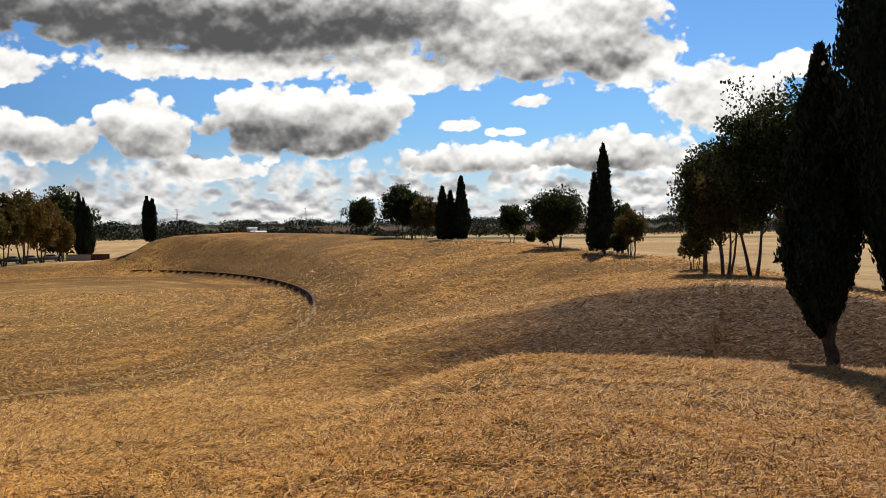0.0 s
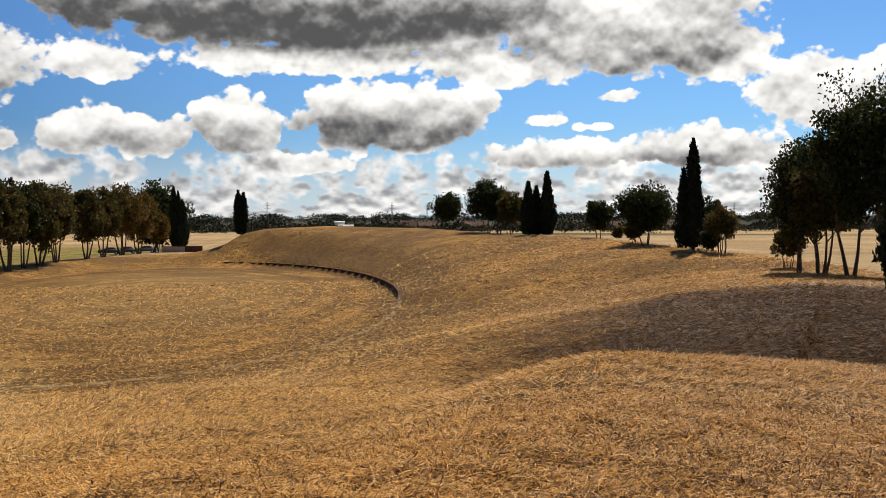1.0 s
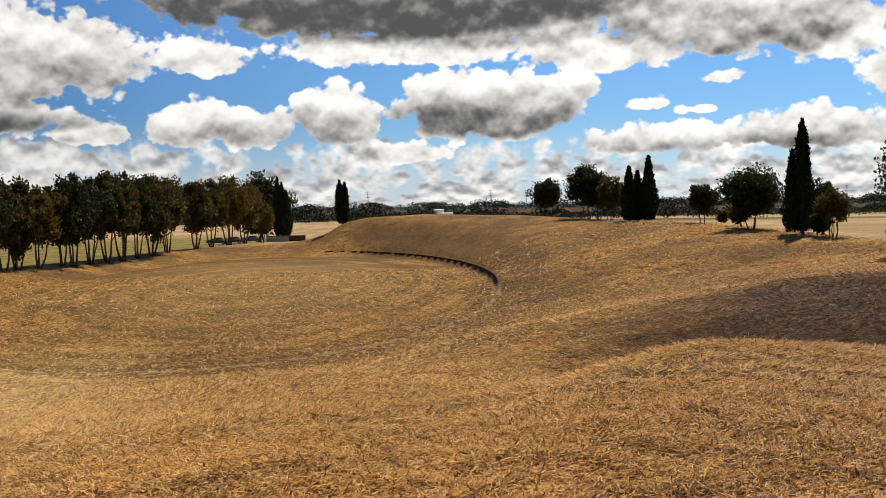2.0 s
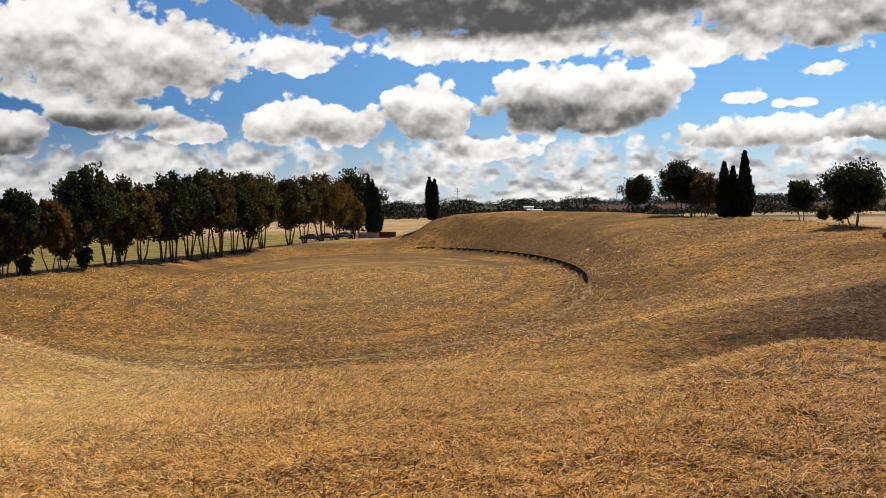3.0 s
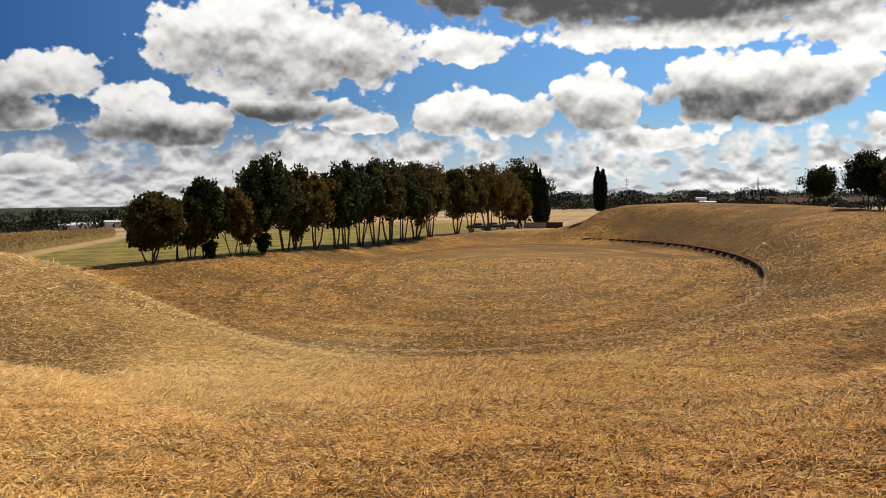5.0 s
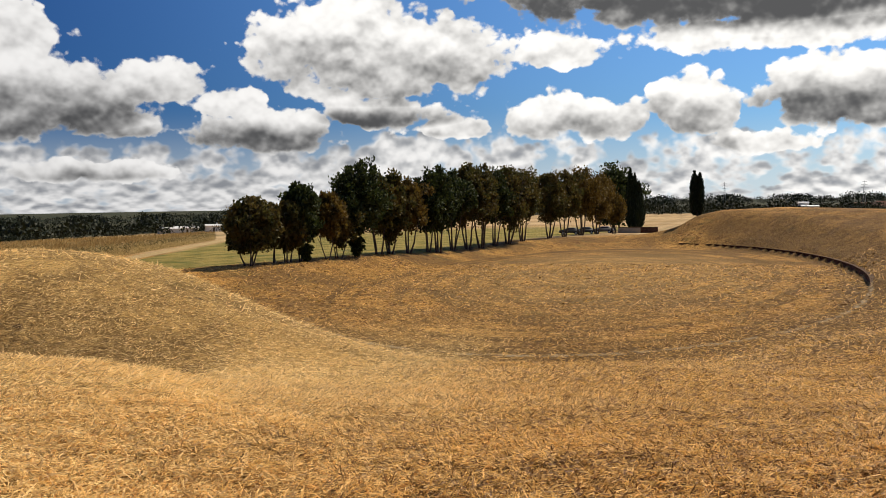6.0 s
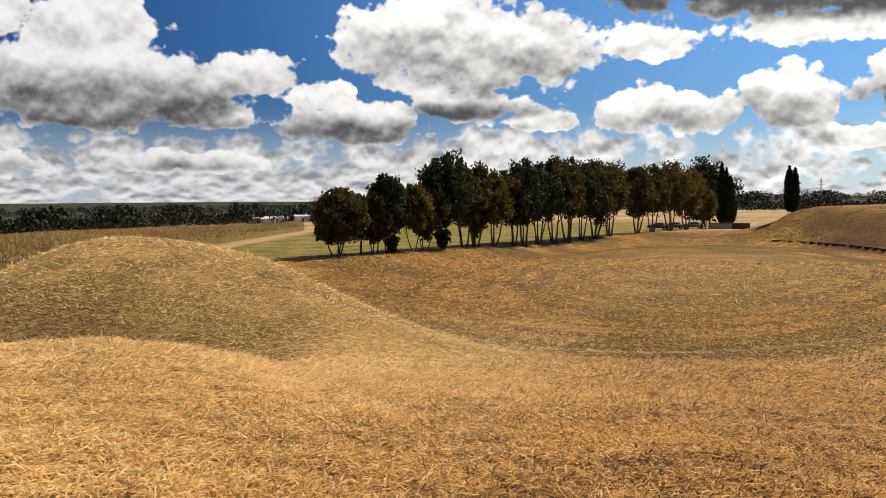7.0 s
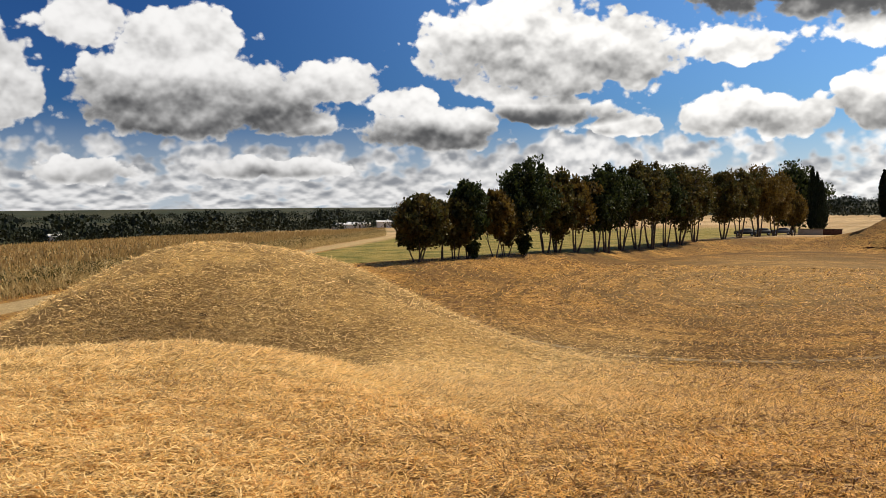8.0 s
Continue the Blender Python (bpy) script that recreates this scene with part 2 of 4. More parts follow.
# ---- ground ----
LANE_A, LANE_B = (-60.8, 24.5), (-192.8, 194.5)      # the farm lane along the maize
ROW_LINE = [(-60, 50), (-57, 58), (-56, 74), (-57, 90), (-60, 108), (-66, 132), (-72, 165), (-80, 205)]


def lane_side(x, y):
    """Metres from the lane's middle line; positive on the maize's side."""
    dx, dy = LANE_B[0] - LANE_A[0], LANE_B[1] - LANE_A[1]
    return (dx * (y - LANE_A[1]) - dy * (x - LANE_A[0])) / math.hypot(dx, dy)


def masks(x, y):
    """What grows where: green meadow, farm lane, stubble fields."""
    side = lane_side(x, y)
    d, h, left = along(x, y, [(*p, 0) for p in ROW_LINE])
    behind = step(np.where(left > 0, d, -d), -0.5, 4.0) * (1 - step(np.hypot(x, y), 230, 300))
    lane = np.exp(-(side / 2.3) ** 4) * (x < -40) * (y > 0)
    green = behind * (1 - step(side, -5.0, -1.5))
    d2, h2, s2 = along(x, y, RIDGE)
    far = step(np.hypot(x, y), 150, 190)
    field = np.maximum(far, step(np.where(s2 < 0, d2, -d2), 19, 27) * (y > 20)) * (1 - green)
    return green, lane, field * (1 - lane)


def attr(n, name):
    a = n.nodes.new("ShaderNodeAttribute")
    a.attribute_name = name
    return a.outputs["Fac"]


def ground_material():
    m, n, bsdf = material("dry_mown_grass")
    p = place(n)
    x, y, z = n.xyz(p)[:3]
    c, s = math.cos(AT), math.sin(AT)
    px, py = n.math("SUBTRACT", x, AX), n.math("SUBTRACT", y, AY)
    u = n.math("DIVIDE", n.math("ADD", n.math("MULTIPLY", px, c), n.math("MULTIPLY", py, s)), AA)
    v = n.math("DIVIDE", n.math("SUBTRACT", n.math("MULTIPLY", py, c), n.math("MULTIPLY", px, s)), AB)
    o = n.math("SQRT", n.math("ADD", n.math("MULTIPLY", u, u), n.math("MULTIPLY", v, v)))
    big, mid = n.noise(p, 0.11, 4.0, 0.6), n.noise(p, 0.9, 5.0, 0.62, 0.4)
    clump, fine = n.noise(p, 5.5, 4.0, 0.65, 0.6), n.noise(p, 15.0, 4.0, 0.7, 0.8)
    # straw tones
    tone = n.math("ADD", n.math("MULTIPLY", mid, 0.32), n.math("ADD", n.math("MULTIPLY", clump, 0.40), n.math("MULTIPLY", fine, 0.36)))
    col = n.mix(n.ramp(tone, 0.47, 0.62), STRAW_DARK, STRAW_LIGHT)
    # blonder straw on the far side of the knoll; its fuller light is painted in
    blond = n.ramp(n.math("ADD", n.math("ADD", x, n.math("MULTIPLY", y, 0.5)), n.math("MULTIPLY", n.math("SUBTRACT", big, 0.5), 8.0)), 1.0, -5.0)
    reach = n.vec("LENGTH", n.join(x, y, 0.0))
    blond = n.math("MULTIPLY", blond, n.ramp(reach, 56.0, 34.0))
    # ground colour darkened round the viewpoint, for dark gaps between the straw blades
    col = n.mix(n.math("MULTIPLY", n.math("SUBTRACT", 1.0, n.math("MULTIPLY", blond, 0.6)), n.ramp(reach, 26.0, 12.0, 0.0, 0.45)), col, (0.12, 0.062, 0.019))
    col = n.mix(n.math("MULTIPLY", blond, n.ramp(tone, 0.40, 0.62, 0.25, 0.7)), col, (0.88, 0.59, 0.215))
    # browner to the right; the darkness against the sun is put into the colour
    ruddy = n.ramp(n.math("ADD", x, n.math("MULTIPLY", n.math("SUBTRACT", mid, 0.5), 5.0)), -3.5, 5.0)
    col = n.mix(n.math("MULTIPLY", ruddy, n.ramp(reach, 40.0, 20.0, 0.0, 0.55)), col, (0.22, 0.105, 0.032))
    # brown thatch and greener patches
    col = n.mix(n.math("MULTIPLY", n.ramp(n.math("ADD", n.math("MULTIPLY", big, 0.7), n.math("MULTIPLY", mid, 0.4)), 0.50, 0.63), 0.72), col, (0.12, 0.068, 0.024))
    col = n.mix(n.math("MULTIPLY", n.ramp(n.noise(p, 0.35, 4.0), 0.56, 0.72), 0.45), col, (0.13, 0.115, 0.035))
    # brown dead thatch on two of the banks, their slopes' shade painted into it
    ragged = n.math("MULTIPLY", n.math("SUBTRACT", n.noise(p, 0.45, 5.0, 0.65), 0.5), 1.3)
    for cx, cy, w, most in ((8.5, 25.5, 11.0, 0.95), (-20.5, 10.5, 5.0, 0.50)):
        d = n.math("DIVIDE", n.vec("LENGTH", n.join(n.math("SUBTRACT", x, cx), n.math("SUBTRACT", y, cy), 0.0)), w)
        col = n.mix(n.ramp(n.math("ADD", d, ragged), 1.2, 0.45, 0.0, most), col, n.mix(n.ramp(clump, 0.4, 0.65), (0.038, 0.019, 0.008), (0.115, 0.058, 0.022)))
    # little dark clods of dead grass
    col = n.mix(n.ramp(n.cells(p, 0.75, 0.0), 0.13, 0.06, 0.0, 0.8), col, (0.035, 0.022, 0.012))
    # mowing swaths that follow the oval
    inside = n.ramp(o, 1.02, 0.94)
    lines = n.noise(n.join(n.math("MULTIPLY", o, 11.0), n.math("MULTIPLY", n.math("ARCTAN2", v, u), 0.7), 0.0), 1.5, 2.0, 0.55)
    col = n.mix(n.math("MULTIPLY", inside, n.math("MULTIPLY", n.ramp(lines, 0.43, 0.60, 0.0, 0.78), n.ramp(n.noise(p, 0.09, 4.0, 0.65), 0.25, 0.46))), col, (0.125, 0.070, 0.021))
    col = n.mix(n.math("MULTIPLY", n.math("MULTIPLY", inside, n.ramp(o, 0.95, 0.3)), 0.3), col, (0.46, 0.31, 0.12))
    # dead strip and the worn line along the oval's edge; the right bank's shade is painted into the strip
    wob = n.math("ADD", o, n.math("MULTIPLY", n.math("SUBTRACT", mid, 0.5), 0.03))
    strip = n.math("MULTIPLY", n.ramp(wob, 0.90, 0.99), n.ramp(wob, 1.50, 1.05))
    near_side = n.math("MULTIPLY", n.ramp(v, 0.10, -0.35), n.ramp(u, -0.80, -0.35))
    strip = n.math("MULTIPLY", strip, n.math("MAXIMUM", n.math("ADD", 0.2, n.math("MULTIPLY", near_side, 0.75)), n.ramp(u, 0.15, 0.65)))
    col = n.mix(n.math("MULTIPLY", strip, 0.8), col, n.mix(n.ramp(clump, 0.38, 0.62), (0.070, 0.038, 0.012), (0.20, 0.115, 0.033)))
    worn = n.math("MULTIPLY", n.ramp(n.math("ABSOLUTE", n.math("SUBTRACT", wob, 1.0)), 0.011, 0.003), n.ramp(n.noise(p, 0.7, 3.0), 0.38, 0.55))
    worn = n.math("MULTIPLY", worn, near_side)
    col = n.mix(n.math("MULTIPLY", worn, 0.7), col, (0.42, 0.34, 0.21))
    # meadow, lane and stubble
    meadow = n.mix(n.ramp(n.noise(p, 0.22, 5.0, 0.65), 0.36, 0.60), (0.135, 0.135, 0.024), (0.36, 0.265, 0.068))
    meadow = n.mix(n.ramp(fine, 0.35, 0.7, 0.0, 0.4), meadow, (0.085, 0.085, 0.02))
    col = n.mix(n.ramp(n.math("ADD", attr(n, "meadow"), n.math("MULTIPLY", n.math("SUBTRACT", mid, 0.5), 0.5)), 0.3, 0.7), col, meadow)
    stubble = n.mix(n.ramp(n.math("ADD", n.math("MULTIPLY", n.noise(p, 0.03, 4.0), 0.6), n.math("MULTIPLY", clump, 0.4)), 0.4, 0.6), (0.37, 0.245, 0.11), (0.54, 0.385, 0.20))
    rows = n.noise(n.join(n.math("ADD", x, n.math("MULTIPLY", y, 0.25)), n.math("MULTIPLY", y, 0.015), 0.0), 0.5, 2.0)
    stubble = n.mix(n.ramp(rows, 0.45, 0.62, 0.0, 0.35), stubble, (0.20, 0.145, 0.07))
    acre = n.noise(n.join(n.math("MULTIPLY", x, 0.6), y, 0.0), 0.0045, 1.0)
    stubble = n.mix(n.math("MULTIPLY", n.ramp(n.vec("LENGTH", p), 330.0, 390.0), n.ramp(acre, 0.50, 0.54)), stubble, (0.10, 0.095, 0.035))
    col = n.mix(attr(n, "field"), col, stubble)
    lane = n.mix(n.ramp(clump, 0.4, 0.65), (0.36, 0.255, 0.115), (0.58, 0.43, 0.215))
    col = n.mix(n.ramp(n.math("ADD", attr(n, "lane"), n.math("MULTIPLY", n.math("SUBTRACT", mid, 0.5), 0.6)), 0.35, 0.65), col, lane)
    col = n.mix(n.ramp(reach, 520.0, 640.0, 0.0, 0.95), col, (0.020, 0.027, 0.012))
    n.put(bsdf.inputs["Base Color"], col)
    bsdf.inputs["Roughness"].default_value = 0.95
    bsdf.inputs["Specular IOR Level"].default_value = 0.15
    relief = n.math("ADD", n.math("MULTIPLY", clump, 1.0), n.math("ADD", n.math("MULTIPLY", fine, 0.45), n.math("MULTIPLY", mid, 1.2)))
    bumped(n, bsdf, relief, 1.0, 0.22)
    return m


STRAW_DARK, STRAW_LIGHT = (0.098, 0.043, 0.011), (0.72, 0.395, 0.100)
GRASS = ground_material()


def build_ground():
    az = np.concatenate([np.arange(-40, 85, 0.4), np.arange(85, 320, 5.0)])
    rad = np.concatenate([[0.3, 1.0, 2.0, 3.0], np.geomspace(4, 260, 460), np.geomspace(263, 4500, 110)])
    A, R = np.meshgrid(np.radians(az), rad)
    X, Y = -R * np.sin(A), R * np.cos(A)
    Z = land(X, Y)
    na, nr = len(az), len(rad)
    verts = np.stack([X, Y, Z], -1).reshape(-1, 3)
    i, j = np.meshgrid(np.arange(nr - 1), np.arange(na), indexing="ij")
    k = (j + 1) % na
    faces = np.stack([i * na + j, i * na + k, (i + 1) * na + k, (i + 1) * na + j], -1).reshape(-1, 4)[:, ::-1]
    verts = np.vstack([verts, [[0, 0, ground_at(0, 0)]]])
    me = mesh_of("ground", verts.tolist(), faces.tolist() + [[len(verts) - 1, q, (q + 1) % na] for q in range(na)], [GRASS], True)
    for name, values in zip(("meadow", "lane", "field"), masks(verts[:, 0], verts[:, 1])):
        me.attributes.new(name, "FLOAT", "POINT").data.foreach_set("value", np.asarray(values, np.float32))
    ob = new("ground", me)
    return tagged(ob, "mown straw-dry grass over rounded earth banks", "ground", kind="structure")


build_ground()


# ---- builders for growing things ----
def empty(name, x, y, z=None, turn=0.0):
    ob = new(name)
    ob.empty_display_size = 0.3
    ob.matrix_basis = pose(x, y, ground_at(x, y) if z is None else z, 0, 0, turn)
    return ob


def add_part(name, me, parent, label=""):
    ob = new(name, me)
    ob.parent = parent
    return tagged(ob, label)


def quads(name, corners, mats, index=None):
    """A mesh of separate four-cornered pieces, from an array of shape (pieces, 4, 3)."""
    corners = np.asarray(corners, np.float32)
    k = len(corners)
    me = bpy.data.meshes.new(name)
    me.vertices.add(4 * k)
    me.loops.add(4 * k)
    me.polygons.add(k)
    me.vertices.foreach_set("co", corners.reshape(-1))
    me.loops.foreach_set("vertex_index", np.arange(4 * k, dtype=np.int32))
    me.polygons.foreach_set("loop_start", np.arange(0, 4 * k, 4, dtype=np.int32))
    for m in mats:
        me.materials.append(m)
    if index is not None:
        me.polygons.foreach_set("material_index", np.asarray(index, np.int32))
    me.update(calc_edges=True)
    return me


def unit(v):
    return v / (np.linalg.norm(v, axis=-1, keepdims=True) + 1e-9)


def leaves(rng, where, size, up=0.2, slim=0.5):
    """Pointed leaves at the given places, turned at random; up: how far they point upwards."""
    k = len(where)
    way = unit(rng.normal(size=(k, 3)) + np.array([0, 0, up * 3]))
    side = unit(np.cross(way, unit(rng.normal(size=(k, 3)))))
    bow = np.cross(side, way)
    s = (size * rng.uniform(0.6, 1.35, k))[:, None]
    mid = where + way * s * 0.5 + bow * s * 0.12
    return np.stack([where, mid + side * s * slim * 0.5, where + way * s, mid - side * s * slim * 0.5], 1)


def tube(bm, path, radii, sides=7):
    """A tapered, bent tube through the points of path."""
    rings = []
    for k, (p, r) in enumerate(zip(path, radii)):
        way = (Vector(path[min(k + 1, len(path) - 1)]) - Vector(path[max(k - 1, 0)])).normalized()
        a = way.orthogonal().normalized()
        b = way.cross(a)
        rings.append([bm.verts.new(Vector(p) + (a * math.cos(t) + b * math.sin(t)) * r) for t in [2 * math.pi * q / sides for q in range(sides)]])
    for lo, hi in zip(rings, rings[1:]):
        for q in range(sides):
            bm.faces.new((lo[q], lo[(q + 1) % sides], hi[(q + 1) % sides], hi[q]))
    bm.faces.new(rings[-1])
    return rings


def finished(name, bm, mat, smooth=True):
    me = bpy.data.meshes.new(name)
    bmesh.ops.recalc_face_normals(bm, faces=bm.faces)
    bm.to_mesh(me)
    bm.free()
    me.materials.append(mat)
    if smooth:
        me.shade_smooth()
    return me


def broadleaf(x, y, height, width, mat, label, seed, stems=3, bare=0.26, name="tree", group="", density=1.0, leaf=0.26, spread=0.16):
    """A tree on several slim stems, with forked limbs and a crown of leaf clumps with gaps."""
    rng = np.random.default_rng(seed)
    root = tagged(empty(name, x, y), label, "shrub" if name == "shrub" else "tree", group)
    tips = []
    for k in range(stems):
        a = 2 * math.pi * (k + rng.uniform(0, 0.6)) / stems
        lean = rng.uniform(0.3, 1.0) * width * spread if stems > 1 else 0.1
        top = height * rng.uniform(0.62, 0.88)
        foot = 0.10 * min(stems, 3) * (0.4 + 0.6 * rng.random()) if stems > 1 else 0.0
        path, rad, r0 = [], [], height * rng.uniform(0.009, 0.013) * (1.7 if stems == 1 else 1.0)
        for q in range(7):
            f = q / 6
            w = foot + lean * f ** 0.7 + rng.uniform(-0.08, 0.08) * q / 3
            path.append((math.cos(a) * w + rng.uniform(-0.06, 0.06), math.sin(a) * w + rng.uniform(-0.06, 0.06), top * f - (0.25 if q == 0 else 0)))
            rad.append(r0 * (1 - 0.8 * f) * (1.35 if q == 0 else 1))
        bm = bmesh.new()
        tube(bm, path, rad)
        for limb in range(4):
            q = rng.integers(2, 6)
            b = a + rng.uniform(-1.6, 1.6)
            n = rng.uniform(0.12, 0.24) * height
            start = Vector(path[q])
            end = start + Vector((math.cos(b) * n * 0.8, math.sin(b) * n * 0.8, n * 0.8))
            tube(bm, [start, start.lerp(end, 0.5) + Vector((0, 0, 0.05 * n)), end], [rad[q] * 0.7, rad[q] * 0.45, 0.012], 5)
            tips.append(end)
        add_part("stem" if stems > 1 else "trunk", finished("stem", bm, BARK), root)
    # crown
    clumps = int(105 * density)
    base = height * bare
    ch = height - base
    d = unit(rng.normal(size=(clumps, 3)))
    r = rng.uniform(0.12, 1.0, clumps) ** 0.5
    lobes = 1 + 0.18 * np.sin(3 * np.arctan2(d[:, 1], d[:, 0]) + seed) + rng.uniform(-0.16, 0.12, clumps)
    zz = d[:, 2] * r
    taper = np.where(zz < 0, 1 - 0.30 * zz ** 2, 1 - 0.25 * zz)
    c = np.stack([d[:, 0] * r * lobes * taper * width / 2, d[:, 1] * r * lobes * taper * width / 2, base + ch * (0.47 + 0.47 * zz * (0.9 + 0.1 * lobes))], -1)
    c = np.vstack([c, [list(t) for t in tips]])
    per = int(82 * density ** 0.5)
    size = rng.uniform(0.5, 1.15, len(c)) * width * 0.118
    where = np.repeat(c, per, 0) + np.clip(rng.normal(size=(len(c) * per, 3)) * 0.8, -1.25, 1.25) * np.repeat(size, per)[:, None] * np.array([0.9, 0.9, 1.0])
    # sprigs that stand out of the outline
    sprigs = c[rng.integers(0, len(c), int(26 * density))]
    out = unit(sprigs - np.array([0, 0, base + ch * 0.35]))
    line = np.concatenate([sprigs + out * width * f + rng.normal(size=sprigs.shape) * 0.06 for f in (0.05, 0.065, 0.08, 0.095, 0.11, 0.125)])
    where = np.vstack([where, line])
    where = where[where[:, 2] > base * 0.75]
    add_part("crown", quads("crown", leaves(rng, where, leaf * 1.25, 0.35, 0.6), [mat]), root)
    return root


def cypress(x, y, height, width, label, seed, spires=((0, 0, 1.0, 1.0),), foot=0.06, leaf=0.22, count=5200, group="", widest=0.3, skirt=0.4):
    """A dark columnar cypress: close upright sprays round one or more spires."""
    rng = np.random.default_rng(seed)
    root = tagged(empty("cypress", x, y), label, "tree", group)
    bm = bmesh.new()
    tube(bm, [(0.05 * width, 0, -0.3), (0.06 * width, 0.01, height * 0.05), (-0.04 * width, 0.02, height * 0.12), (0, 0, height * 0.6)], [width * 0.10, width * 0.075, width * 0.06, 0.03])
    for k in range(3):
        a = 2.1 * k + seed
        tube(bm, [(0, 0, height * 0.04), (0.1 * math.cos(a), 0.1 * math.sin(a), height * 0.14), (0.22 * width * math.cos(a), 0.22 * width * math.sin(a), height * 0.3)], [width * 0.045, width * 0.035, 0.02], 5)
    add_part("trunk", finished("trunk", bm, BARK), root)
    for ox, oy, hs, ws in spires:
        h, w = height * hs, width * ws
        n = int(count * hs * ws)

        def girth(f):
            lower = np.clip(f / widest, 0, 1) ** skirt
            upper = np.clip((1 - f) / (1 - widest), 0, 1) ** 0.72
            return 0.5 * w * np.minimum(lower, upper)

        f = rng.beta(1.15, 1.25, n)
        a = rng.uniform(0, 2 * math.pi, n)
        wave = 1 + 0.15 * np.sin(2 * a + 9 * f + seed) + 0.13 * np.sin(5 * a - 23 * f) + 0.08 * np.sin(3 * a + 47 * f) + rng.uniform(-0.12, 0.10, n)
        r = girth(f) * wave * rng.uniform(0.55, 1.0, n) ** 0.4
        z = h * (foot + (1 - foot) * f) + rng.normal(size=n) * 0.04 * h * foot
        where = np.stack([ox + r * np.cos(a), oy + r * np.sin(a), z], -1)
        sprays = leaves(rng, where, leaf, 1.1, 0.42)
        core = bmesh.new()
        path = [(ox, oy, h * (foot + (1 - foot) * q)) for q in np.linspace(0.06, 0.93, 12)]
        tube(core, path, [float(girth(q)) * 0.78 * (1 + 0.08 * math.sin(5 * q + seed)) for q in np.linspace(0.06, 0.93, 12)], 12)
        me = quads("crown", sprays, [CYPRESS])
        core.from_mesh(me)
        add_part("crown", finished("crown", core, CYPRESS, False), root)
    return root


# ---- the low retaining wall round the far side of the arena ----
BRICK = plain_material("old_brick", (0.055, 0.026, 0.018), (0.14, 0.065, 0.042), 2.5, 0.9, 0.7, 0.02)
COPING = plain_material("worn_coping", (0.060, 0.034, 0.018), (0.115, 0.066, 0.034), 3.0, 0.9, 0.6, 0.02)


def on_oval(turn, grow=0.0):
    u, v = (AA + grow) * math.cos(turn), (AB + grow) * math.sin(turn)
    c, s = math.cos(AT), math.sin(AT)
    return AX + u * c - v * s, AY + u * s + v * c


def wall_strip(turns, g0, g1, z0, z1, mat, name):
    bm = bmesh.new()
    rings = []
    for t in turns:
        base = float(plain(*[np.array(q) for q in on_oval(t)]))
        ring = []
        low = 1.0 - 0.8 * max(0.0, 1.0 - (t - WALL_FROM) / 0.10)
        for g, z in ((g0, z0), (g1, z0), (g1, z1), (g0, z1)):
            x, y = on_oval(t, g)
            ring.append(bm.verts.new((x, y, base + (z * low if z > 0 else z))))
        rings.append(ring)
    for a, b in zip(rings, rings[1:]):
        for q in range(4):
            bm.faces.new((a[q], a[(q + 1) % 4], b[(q + 1) % 4], b[q]))
    bm.faces.new(rings[0])
    bm.faces.new(rings[-1])
    return finished(name, bm, mat, False)


def retaining_wall():
    turns = np.linspace(WALL_FROM, WALL_TO, 90)
    ob = new("retaining_wall", wall_strip(turns, -0.02, 0.33, -0.5, 0.56, BRICK, "retaining_wall"))
    tagged(ob, "low curved brick retaining wall at the foot of the grass bank", "wall", kind="structure")
    edges = np.linspace(WALL_FROM, WALL_TO, 76)
    for a, b in zip(edges, edges[1:]):
        lift = random.uniform(0.0, 0.012)
        add_part("coping_stone", wall_strip(np.linspace(a + 0.0006, b - 0.0006, 3), -0.04, 0.36, 0.565 + lift, 0.60 + lift, COPING, "coping_stone"), ob)


retaining_wall()

